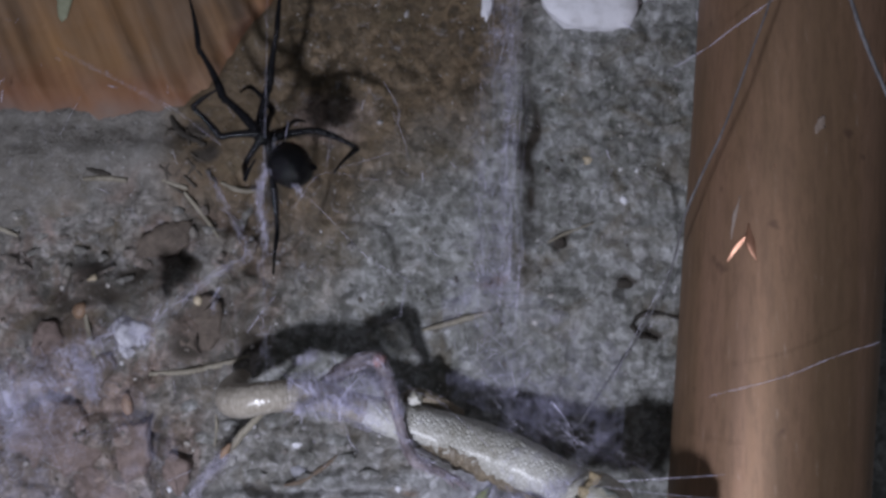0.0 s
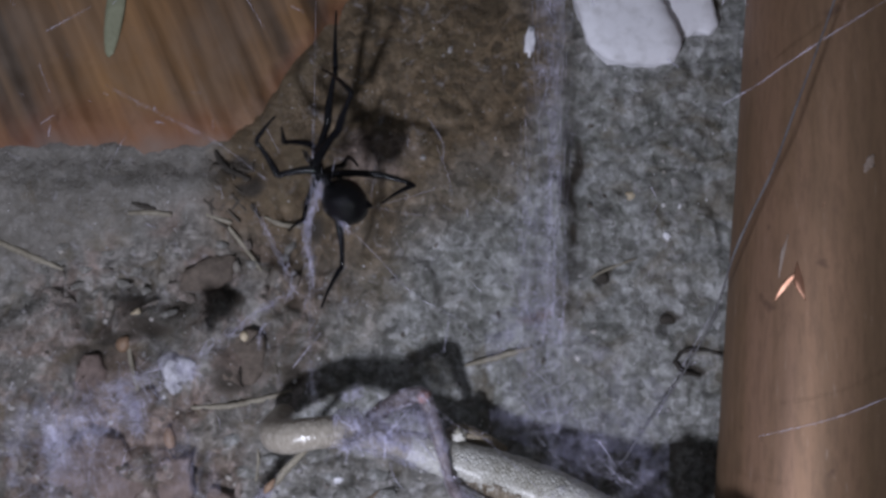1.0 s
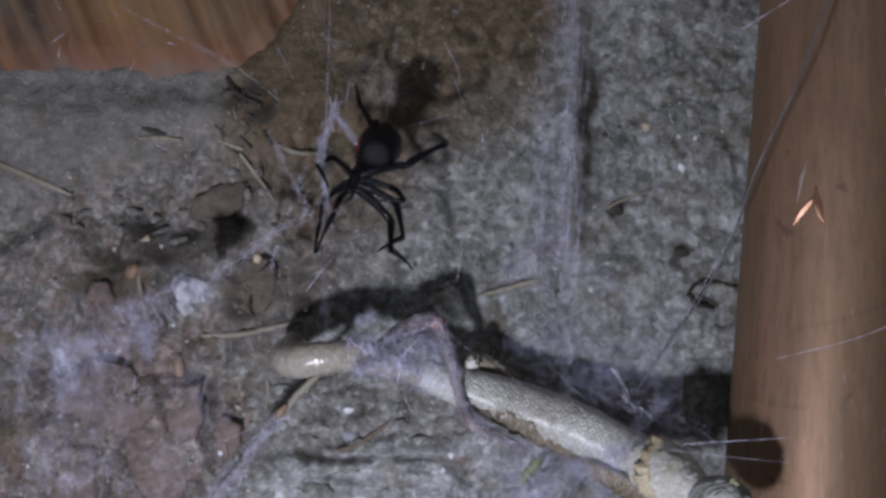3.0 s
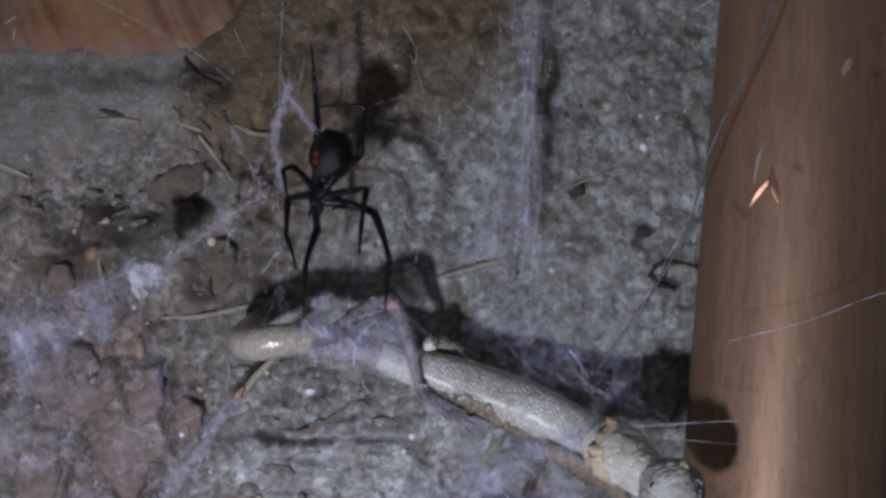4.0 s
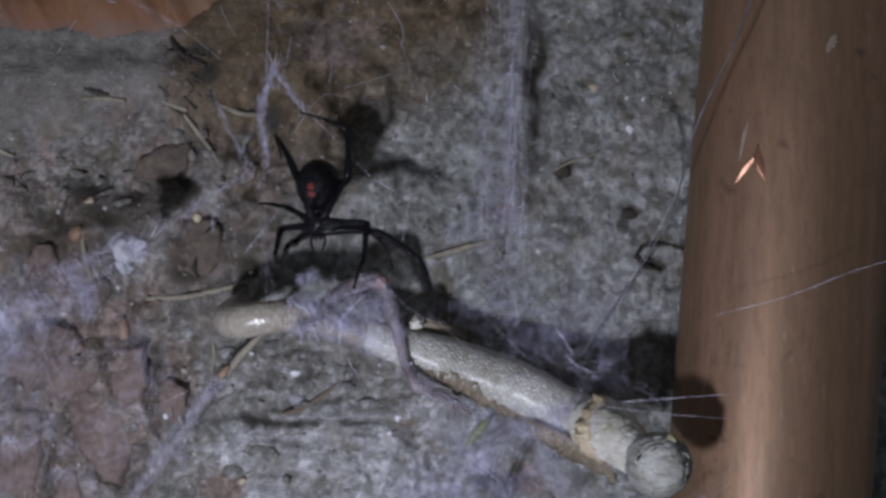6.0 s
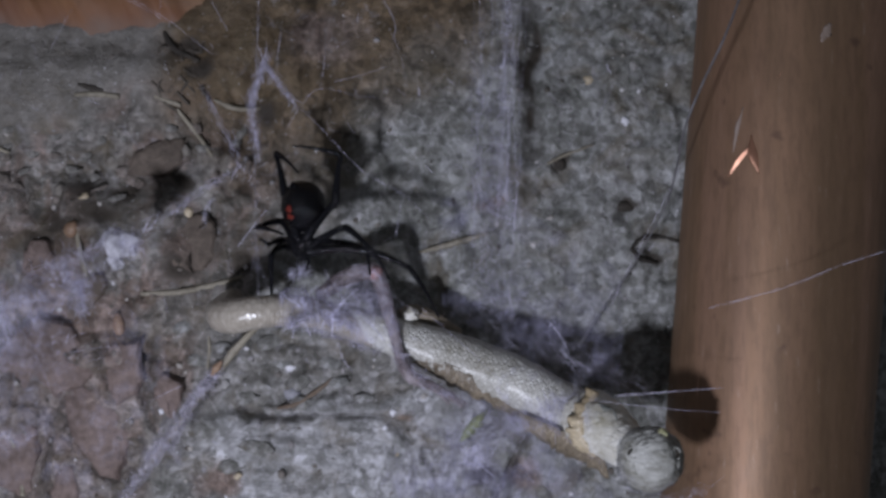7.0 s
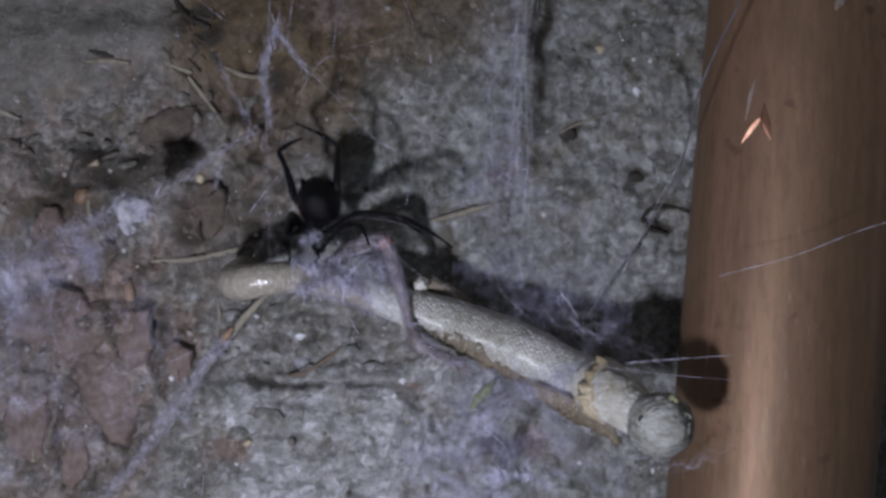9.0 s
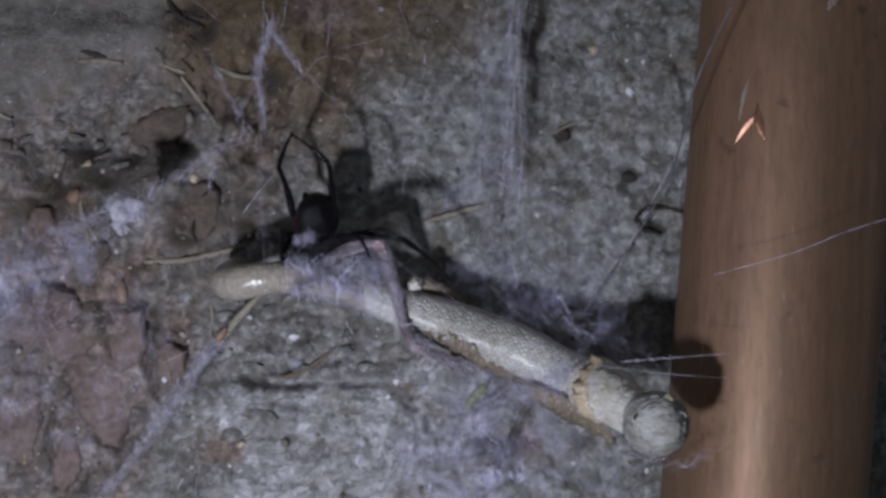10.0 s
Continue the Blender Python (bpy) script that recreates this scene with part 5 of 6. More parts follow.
tuft("silk_line", "dusty silk line with caught debris", [(-26.5, -11.0, 16.4, 0.20), (-24.5, -12.0, 12.4, 0.22), (-22.0, -13.0, 7.1, 0.30), (-24.8, -14.0, 4.9, 0.45), (-27.8, -15.0, 2.7, 0.50), (-31.1, -16.0, 0.20, 0.70), (-33.5, -16.8, -1.1, 0.80)], 150, 3.2, 0.026, 30)
tuft("silk_line", "short hanging tag of dusty silk", [(-25.0, -14.0, 2.8, 0.20), (-25.7, -14.0, 1.6, 0.25), (-25.7, -14.0, 0.13, 0.25)], 26, 1.6, 0.035, 31)
tuft("silk_line", "long upright dusty silk line", [(-18.7, -16.0, 30.8, 0.12), (-19.0, -16.5, 22.9, 0.15), (-19.5, -16.3, 5.4, 0.18), (-19.2, -16.3, -1.7, 0.12), (-19.0, -16.5, -7.5, 0.12)], 14, 9, 0.03, 32)
strand([(-18.6, -16.2, 44, 0.02), (-18.8, -16.4, 30.0, 0.025), (-19.1, -16.5, 20.0, 0.04), (-19.4, -16.4, 8.0, 0.035), (-19.3, -16.3, 0.0, 0.03), (-19.0, -16.4, -8.4, 0.025)])
tuft("silk_line", "silk at the lizard flank and pipe", [(13.2, -7.0, -14.1, 1.2), (17.8, -9.0, -16.0, 1.6), (21.5, -12.0, -17.7, 1.4), (24.9, -15.0, -18.6, 1.2)], 70, 6, 0.03, 33)
tuft("silk_line", "web threads at the pipe foot", [(21.1, -20.0, -28.9, 0.80), (26.5, -24.0, -29.3, 0.80), (29.8, -25.0, -27.9, 0.50)], 30, 4, 0.02, 34)
tuft("silk_fluff", "bluish-white curls of silk on the hips", [(-15.8, -15.6, -11.7, 0.50), (-13.2, -15.8, -10.4, 0.70), (-10.4, -15.2, -10.7, 0.70), (-8.2, -14.2, -11.8, 0.60)], 210, 1.8, 0.046, 35)
tuft("silk_fluff", "pale clumps of silk in the cobweb", [(-52.3, -9.0, -11.0, 1.5), (-47.8, -11.0, -7.8, 1.6), (-43.4, -12.0, -7.1, 1.2), (-48.5, -9.0, -14.0, 1.5)], 120, 2.0, 0.026, 36)
tuft("silk_mass", "arched band of matted lavender silk", [(-51.6, -9.0, -14.0, 1.0), (-48.6, -12.0, -9.1, 1.1), (-46.4, -13.0, -6.3, 1.0), (-42.8, -14.0, -4.1, 0.90), (-39.4, -15.5, -3.5, 0.80), (-36.8, -16.5, -2.5, 0.80)], 150, 3.4, 0.022, 37)
tuft("silk_mass", "short hanging leg of matted silk", [(-42.3, -14.0, -4.3, 0.80), (-41.1, -13.0, -7.0, 0.90), (-41.1, -11.0, -10.1, 0.70)], 220, 2.6, 0.026, 38)
tuft("silk_fluff", "bristly silk along the back of the lizard", [(-0.42, -6.5, -14.4, 0.60), (2.4, -7.0, -15.9, 0.80), (5.8, -7.5, -17.6, 0.80), (9.5, -9.0, -19.2, 0.70)], 220, 2.2, 0.030, 39)
strand([(27.9, -16.0, 27.6, 0.07), (31.9, -20.0, 29.8, 0.07), (34.0, -23.0, 31.3, 0.06), (37.8, -26.0, 33.8, 0.07), (44.0, -27.0, 37.6, 0.04)])
strand([(30.2, -24.5, -9.2, 0.05), (37.3, -27.0, -7.0, 0.05), (42.8, -28.0, -4.7, 0.05), (47.3, -28.5, -3.2, 0.05)])
strand([(20.7, -22.0, -18.8, 0.05), (26.1, -24.0, -18.1, 0.05), (31.5, -25.5, -17.5, 0.05)])
strand([(17.9, -22.0, -19.2, 0.03), (24.9, -24.0, -19.8, 0.03), (31.2, -25.5, -20.1, 0.03)])
strand([(-16.4, -14.5, 15.4, 0.03), (-12.2, -15.0, 11.4, 0.03), (-7.3, -15.0, 6.3, 0.035), (-2.4, -14.0, 3.4, 0.04), (1.3, -10.0, -0.24, 0.02)])
strand([(-44.2, -12.0, 31.4, 0.03), (-37.1, -13.0, 27.7, 0.03), (-30.8, -14.0, 24.2, 0.03)])
strand([(-44.8, -12.0, 32.0, 0.03), (-37.9, -13.0, 28.3, 0.03), (-30.9, -14.0, 24.6, 0.03), (-24.7, -14.0, 19.9, 0.03)])
strand([(-52.6, -13.0, 34.4, 0.05), (-51.3, -13.0, 30.9, 0.05)])
strand([(-27.6, -14.0, 42.5, 0.05), (-25.1, -14.0, 38.2, 0.05)])
strand([(-52.3, -13.0, 27.1, 0.04), (-50.8, -13.0, 28.1, 0.04)])
strand([(-11.1, -9.0, 17.5, 0.03), (-7.6, -9.0, 18.4, 0.03), (-4.9, -9.0, 19.3, 0.03)])
strand([(20.0, -8.0, 12.3, 0.06), (21.4, -8.0, 14.4, 0.06), (22.7, -8.0, 17.2, 0.06)])
strand([(5.6, -6.0, -9.3, 0.04), (9.3, -8.0, -13.3, 0.04), (12.4, -9.0, -16.0, 0.04), (16.2, -11.0, -18.5, 0.04)])
strand([(14.7, -9.0, -11.5, 0.07), (16.1, -9.0, -13.4, 0.07), (17.3, -8.0, -15.4, 0.07)])
strand([(13.4, -5.0, -7.2, 0.03), (16.1, -6.0, -12.8, 0.03), (17.1, -7.0, -16.5, 0.03)])
strand([(-10.4, -12.0, -13.8, 0.07), (-9.9, -12.0, -15.6, 0.07), (-8.9, -11.5, -17.2, 0.07)])
strand([(-4.2, -8.0, 22.1, 0.05), (-3.8, -8.0, 24.7, 0.05), (-5.6, -8.0, 28.2, 0.05)])
strand([(-12.5, -5.0, 24.3, 0.04), (-12.7, -6.0, 20.6, 0.04), (-13.2, -5.0, 17.7, 0.04)])
strand([(-4.7, -5.0, 25.0, 0.03), (-3.3, -5.5, 21.4, 0.03), (-2.8, -5.0, 19.1, 0.03)])
strand([(-17.5, -4.0, 12.9, 0.03), (-14.6, -5.0, 16.6, 0.03), (-12.4, -5.5, 17.2, 0.03), (-9.0, -4.0, 16.6, 0.03), (-6.2, -3.0, 16.4, 0.03)])
strand([(22.8, -4.0, -10.1, 0.04), (25.3, -6.0, -4.3, 0.04), (29.3, -10.0, 4.6, 0.04)])
strand([(7.8, -8.0, 27.4, 0.05), (9.0, -9.0, 31.4, 0.05), (9.9, -9.0, 35.2, 0.05)])
strand([(-17.1, -15.0, 19.1, 0.05), (-16.5, -15.5, 22.4, 0.05)])
strand([(-0.69, -11.0, -9.7, 0.03), (5.3, -13.0, -14.9, 0.03), (8.6, -14.0, -18.1, 0.03)])
strand([(-5.3, -14.0, -6.9, 0.03), (-2.0, -12.0, -9.7, 0.03), (2.0, -10.0, -11.8, 0.03)])
strand([(-14.5, -15.5, -10.4, 0.09), (-13.7, -16.0, -11.4, 0.09), (-13.3, -15.0, -12.7, 0.09)])
strand([(-12.9, -15.5, -9.6, 0.09), (-12.4, -16.0, -10.7, 0.09), (-12.6, -15.5, -12.0, 0.09)])
strand([(-10.7, -15.0, -9.6, 0.09), (-9.9, -15.5, -10.4, 0.09), (-10.4, -15.0, -11.7, 0.09)])
strand([(-8.8, -14.5, -9.8, 0.09), (-8.1, -15.0, -11.1, 0.09), (-8.7, -14.0, -12.4, 0.09)])
strand([(-15.8, -15.5, -10.7, 0.09), (-15.1, -16.0, -11.8, 0.09), (-15.3, -15.5, -13.0, 0.09)])
strand([(-7.4, -14.0, -10.5, 0.09), (-6.1, -14.0, -11.8, 0.09), (-4.9, -13.0, -13.5, 0.09)])


def hanging_sheet():
    """A curtain of fine upright threads in front of the concrete."""
    rng = np.random.RandomState(4)
    verts, faces = [], []
    for k in range(62):
        x = rng.choice((6.6, 8.6, 9.6, 10.2, 10.5)) + rng.normal(0, 0.7)
        top = rng.uniform(6, 60)
        foot = max(top - rng.uniform(8, 40), rng.uniform(-12, 6))
        y = -7.5 + rng.normal(0, 1.2)
        lean = rng.normal(0.03, 0.02)
        rows = [(x + lean * (z - 10) + rng.normal(0, 0.15), y + rng.normal(0, 0.1) + 2.5 * max(0, 6 - z) / 12, z, rng.uniform(0.006, 0.022)) for z in np.linspace(top, foot, 6)]
        v, f = tube_data(rows, steps=3, sides=3)
        n = len(verts)
        verts += v
        faces += [tuple(i + n for i in q) for q in f]
    for points, count, length, radius in (([(10.2, -7.5, 44, 0.7), (9.8, -7.5, 24, 0.9), (9.2, -7.2, 10, 1.2), (8.6, -6.5, 0, 1.8)], 520, 2.6, 0.024),
                                          ([(6.5, -7.5, 20, 2.0), (6.5, -6.5, 6, 2.6), (7.6, -5.0, -8, 3.4)], 420, 3.4, 0.018),
                                          ([(8, -3.5, -6, 5), (12, -3.5, -12, 5), (16, -4, -16, 4)], 260, 5, 0.016)):
        v, f = fibres(points, count, length, radius, 77)
        n = len(verts)
        verts += v
        faces += [tuple(i + n for i in q) for q in f]
    # short thick dashes put in as sparkles on the threads
    for _ in range(70):
        x, z, r = rng.choice((6.6, 8.6, 9.8, 10.4)) + rng.normal(0, 0.8), rng.uniform(-6, 44), rng.uniform(0.03, 0.07)
        dx, dz = rng.normal(0.1, 0.25), rng.uniform(0.15, 0.7)
        v, f = tube_data([(x, -8.6, z, 0.3 * r), (x + dx / 2, -8.7, z + dz / 2, r), (x + dx, -8.6, z + dz, 0.3 * r)], steps=2, sides=5)
        n = len(verts)
        verts += v
        faces += [tuple(i + n for i in q) for q in f]
    tagged(mesh_object("web_sheet", verts, faces, SILK), "upright sheet of fine dusty spider web", "spider web")


hanging_sheet()


def broken_threads():
    """Short bits of thread in the web, put in as its scattered glints."""
    rng = np.random.RandomState(91)
    verts, faces = [], []
    for _ in range(130):
        x, y, z = rng.uniform(-58, 36), -rng.uniform(3, 15), rng.uniform(-40, 44)
        d = rng.normal(0, 1, 3) * np.array([1, 0.4, 1.3])
        d = d / np.linalg.norm(d) * rng.uniform(0.2, 1.0) * (1 + 2.5 * (rng.rand() < 0.15))
        r = 0.015 + 0.045 * rng.rand() ** 2
        v, f = tube_data([(x, y, z, r), (x + d[0], y + d[1], z + d[2], r), (x + 2 * d[0] + 0.1, y + 2 * d[1], z + 2 * d[2], r)], steps=2, sides=4)
        n = len(verts)
        verts += v
        faces += [tuple(i + n for i in q) for q in f]
    tagged(mesh_object("broken_threads", verts, faces, SILK), "short bits of thread put in as web glints", "spider web", kind="stuff")


broken_threads()


# ---- the spider ----
LENGTHS = {"1": (5.7, 6.3, 7.3), "2": (4.7, 4.7, 4.3), "3": (4.0, 3.2, 3.2), "4": (5.3, 5.5, 5.6)}
HIPS = {"1": (0.75, 0.85), "2": (0.95, 0.35), "3": (0.95, -0.25), "4": (0.75, -0.8)}
CEPH, ABDOMEN = 1.9, -2.5


def ball(name, at, size, mat, parent, label="", seed=1, jag=0.0, detail=3):
    v, f = lump_data(1.0, seed, size, jag, detail)
    ob = mesh_object(name, v, f, mat, parent, label)
    ob.location = Vector(at) * MM
    return ob


def leg_piece(name, length, r0, r1, parent):
    """A leg segment along its own +y axis, a little swollen at both ends."""
    bow = 0.035 * length
    rows = [(0, -0.08, 0, r0 * 0.6), (0, 0.05, 0, r0 * 1.1), (0, length * 0.2, 0.7 * bow, r0 * 1.12), (0, length * 0.5, bow, (1.1 * r0 + r1) / 2), (0, length * 0.8, 0.6 * bow, r1), (0, length * 0.94, 0, r1 * 1.12), (0, length + 0.06, 0, r1 * 0.6)]
    return tube(name, rows, LEG_BLACK, parent, steps=3, sides=10)


def black_spider():
    thing = tagged(new("black_spider"), "glossy black widow spider with red hourglass, crawling on its web", "spider")
    belly = ball("abdomen", (0, ABDOMEN - 0.1, 0.5), (2.65, 3.05, 2.6), BLACK, thing, "round glossy black abdomen", 3, 0.05, 4)
    for y, w in ((1.05, 0.48), (0.25, 0.44)):
        ball("red_mark", (-0.1, y, -2.55 + 0.17 * y * y), (w, 0.42, 0.08), RED_MARK, belly, "half of the red hourglass", 5, 0.35, 3)
    for x, y in ((-0.28, -2.2), (0.28, -2.2), (0, -2.5)):
        ball("spinneret", (x, y, -1.6), (0.28, 0.42, 0.36), BLACK, belly, "", 2, 0.1, 2)
    for x in (-0.55, 0.55):
        ball("lung_plate", (x, 2.0, -1.75), (0.34, 0.28, 0.12), LEG_BLACK, belly, "", 4, 0.1, 2)
    front = ball("cephalothorax", (0, CEPH, 0), (1.15, 1.5, 0.8), BLACK, thing, "", 7, 0.08, 3)
    ball("sternum", (0, -0.1, -0.55), (0.6, 0.85, 0.35), LEG_BLACK, front, "", 4, 0.05, 2)
    for side in (-1, 1):
        ball("chelicera", (0.28 * side, 1.35, -0.45), (0.26, 0.55, 0.3), LEG_BLACK, front, "", 4, 0.05, 2)
        tube("palp", [(0.5 * side, 1.0, -0.4, 0.16), (0.85 * side, 1.9, -0.5, 0.15), (0.65 * side, 2.7, -0.8, 0.13), (0.5 * side, 3.1, -0.9, 0.06)], LEG_BLACK, front, steps=4, sides=8)
        for n, (hx, hy) in HIPS.items():
            ball("coxa", (0.78 * hx * side, hy * 0.9, -0.4), (0.42, 0.3, 0.3), LEG_BLACK, front, "", 6, 0.1, 2)
    legs = {}
    for side in "ab":
        for n, (f, t, m) in LENGTHS.items():
            thick = {"1": 0.54, "2": 0.46, "3": 0.41, "4": 0.50}[n]
            legs[side + n] = (leg_piece("femur", f, thick, thick * 0.85, thing), leg_piece("tibia", t, thick * 0.85, thick * 0.6, thing), leg_piece("tarsus", m, thick * 0.58, 0.14, thing))
    return thing, legs


spider, spider_legs = black_spider()


def between(rows, t):
    """Values at a time on a smooth line through rows of (time, values ...)."""
    ts = [r[0] for r in rows]
    k = min(max(int(np.searchsorted(ts, t, "right")) - 1, 0), len(rows) - 2)
    a, b = np.array(rows[k], float), np.array(rows[k + 1], float)
    before, after = np.array(rows[max(k - 1, 0)], float), np.array(rows[min(k + 2, len(rows) - 1)], float)
    h = b[0] - a[0]
    s = min(max((t - a[0]) / h, 0), 1)
    m0 = (b - before) / max(b[0] - before[0], 1e-6) * h * 0.7
    m1 = (after - a) / max(after[0] - a[0], 1e-6) * h * 0.7
    return ((2 * s ** 3 - 3 * s * s + 1) * a + (s ** 3 - 2 * s * s + s) * m0 + (3 * s * s - 2 * s ** 3) * b + (s ** 3 - s * s) * m1)[1:]


def along(start, way):
    """The pose of a leg segment that starts at a place and runs along a direction."""
    return Matrix.Translation(start) @ way.to_track_quat("Y", "Z").to_matrix().to_4x4()


def reach(start, flat, length, back):
    """The joint at a fixed length from the start, over the flat place (x, z), bent back to the wall or forward."""
    dx, dz = flat[0] * MM - start.x, flat[1] * MM - start.z
    far, length = math.hypot(dx, dz), length * MM
    if far > 0.985 * length:
        dx, dz, far = dx * 0.985 * length / far, dz * 0.985 * length / far, 0.985 * length
    dy = math.sqrt(length ** 2 - far ** 2)
    return start + Vector((dx, dy * back, dz))


def motions():
    """The spider climbs down to the lizard and tugs at its hips."""
    BODY = [
        (0, -18.1, -15.5, 19.3, 141),
        (0.5, -17.6, -15.5, 19.9, 134),
        (1, -17.0, -15.5, 19.3, 139),
        (1.5, -17.1, -15.5, 17.7, 157),
        (2, -17.3, -15.5, 16.1, 192),
        (2.2, -16.0, -15.5, 15.3, 215),
        (3.5, -13.9, -17, 10.3, 261),
        (4, -13.9, -17, 8.8, 260),
        (4.5, -13.8, -17, 6.6, 261),
        (5, -13.5, -17, 5.3, 259),
        (5.5, -12.9, -16.5, 4.0, 270),
        (7, -14.2, -14.5, -0.4, 275),
        (7.5, -14.4, -14, -1.6, 278),
        (8, -14.6, -13.5, -2.1, 280),
        (8.5, -13.9, -13.5, -3.3, 283),
        (9, -14.0, -13, -3.7, 277),
        (9.5, -14.0, -13, -5.4, 260),
        (10, -14.0, -13, -5.5, 266),
    ]
    a1 = [
        (0, -24.1, 25.3, -27.5, 32.5, -28.3, 38.5), (0.5, -24.9, 26.5, -27.9, 33.2, -28.5, 38.9), (1, -16.7, 25.1, -14.8, 28.4, -15.9, 31.1),
        (1.5, -15.5, 23.8, -14.9, 26.8, -15.9, 31.5), (2, -18.4, 11.3, -18.9, 8.6, -19.1, 6.3), (2.2, -18.1, 10.2, -18.0, 8.2, -17.5, 6.9),
        (3.5, -9.0, 4.5, -8.0, 1.0, -7.2, -1.4), (4, -7.9, 4.8, -6.6, 0.0, -6.8, -3.9), (4.5, -7.0, 4.1, -5.8, -2.2, -6.7, -4.4),
    ] + [
        (5, -7.4, 3.0, -6.7, 2.9, -6.1, -0.7), (5.5, -5.2, 1.2, -2.6, -1.7, -1.2, -6.2), (7, -6.1, -2.7, -1.5, -5.0, 0.4, -8.9),
        (7.5, -6.7, -2.3, -4.4, -5.2, -2.2, -7.8), (8, -8.1, -1.5, -5.5, -4.2, -3.4, -9.1), (8.5, -9.1, -2.0, -5.1, -4.1, -3.5, -8.8),
        (9, -8.5, -1.6, -4.9, -2.9, -0.2, -5.2), (9.5, -6.3, -2.4, -1.6, -5.2, 0.3, -6.5), (10, -6.2, -3.2, -1.9, -5.5, 1.1, -9.2),
    ]
    a2 = [
        (0, -25.4, 20.5, -26.6, 23.2, -24.6, 25.1), (0.5, -25.4, 20.7, -26.7, 24.2, -24.4, 25.3), (1, -25.0, 20.1, -25.5, 24.1, -23.9, 25.9),
        (1.5, -19.2, 15.1, -18.7, 13.7, -19.8, 12.4), (2, -15.7, 9.6, -16.8, 6.0, -18.9, 2.0), (2.2, -14.8, 8.8, -16.5, 5.3, -19.7, 3.7),
        (3.5, -8.4, 7.1, -7.3, 4.5, -7.3, 2.4), (4, -9.1, 7.4, -9.4, 4.5, -9.5, 1.6), (4.5, -9.3, 3.6, -9.3, 3.0, -9.9, 1.7),
    ] + [
        (5, -8.7, 1.2, -8.7, -1.3, -9.9, -4.6), (5.5, -7.2, 1.2, -8.1, -2.3, -10.2, -4.8), (7, -8.7, 0.2, -7.1, -2.0, -4.1, -6.0),
        (7.5, -8.7, -0.7, -5.9, -3.2, -3.8, -6.5), (8, -9.1, -1.1, -6.1, -3.5, -4.1, -5.2), (8.5, -9.2, -2.2, -6.3, -3.8, -4.4, -5.5),
        (9, -8.8, -1.8, -5.5, -3.2, -1.2, -4.9), (9.5, -7.6, -3.5, -4.3, -3.9, -2.6, -5.5), (10, -7.5, -3.9, -4.2, -3.9, -2.2, -6.5),
    ]
    a3 = [
        (0, -21.8, 16.8, -21.2, 15.9, -20.2, 16.5), (0.5, -21.7, 17.8, -21.9, 16.7, -20.5, 16.4), (1, -19.7, 17.7, -20.0, 15.7, -20.7, 14.4),
        (1.5, -16.5, 13.7, -15.8, 12.7, -18.2, 12.0), (2, -14.6, 10.8, -15.5, 9.8, -18.5, 9.6), (2.2, -14.2, 11.2, -13.8, 10.1, -18.8, 9.8),
        (3.5, -9.4, 8.1, -9.0, 7.3, -10.2, 6.6), (4, -12.3, 6.1, -11.7, 5.5, -12.0, 5.2), (4.5, -11.9, 4.6, -10.6, 3.6, -10.9, 2.6),
    ] + [
        (5, -10.0, 2.2, -8.1, 1.2, -7.1, 0.7), (5.5, -5.2, 1.4, -3.8, -2.3, -3.4, -5.2), (7, -10.0, -2.0, -7.1, -2.7, -6.4, -5.3),
        (7.5, -10.3, -1.9, -8.7, -2.6, -7.1, -3.9), (8, -10.7, -2.8, -9.1, -2.5, -7.4, -3.8), (8.5, -11.0, -4.1, -9.4, -3.8, -7.7, -4.8),
        (9, -11.5, -4.2, -9.5, -3.9, -8.2, -5.2), (9.5, -10.9, -5.2, -8.9, -5.2, -7.6, -6.5), (10, -10.8, -5.2, -8.8, -5.2, -7.5, -6.5),
    ]
    a4 = [
        (0, -18.2, 14.4, -18.0, 10.1, -18.1, 5.5), (0.5, -18.8, 15.4, -18.2, 10.8, -18.0, 5.5), (1, -15.7, 13.7, -15.7, 9.7, -17.7, 5.4),
        (1.5, -13.2, 13.7, -11.8, 7.7, -17.9, 5.1), (2, -10.9, 12.5, -10.4, 7.3, -12.5, 6.5), (2.2, -12.2, 12.9, -8.9, 12.2, -6.9, 11.3),
        (3.5, -8.4, 11.9, -5.0, 15.4, -7.0, 16.8), (4, -9.4, 11.7, -9.2, 16.8, -15.6, 16.8), (4.5, -8.3, 9.3, -6.2, 14.6, -8.0, 15.2),
    ] + [
        (5, -9.7, 6.4, -9.7, 13.8, -15.2, 15.5), (5.5, -9.2, 8.3, -10.2, 14.5, -15.6, 15.5), (7, -9.9, 3.2, -9.7, 9.1, -15.4, 9.2),
        (7.5, -10.1, 3.3, -10.1, 8.4, -15.6, 8.0), (8, -10.2, 3.4, -10.8, 8.1, -16.0, 8.0), (8.5, -10.5, 2.1, -11.4, 6.7, -16.3, 8.1),
        (9, -10.6, 2.2, -11.6, 6.2, -16.6, 8.1), (9.5, -10.6, -0.2, -12.2, 4.4, -16.6, 8.1), (10, -10.5, -0.3, -12.1, 4.4, -16.8, 7.1),
    ]
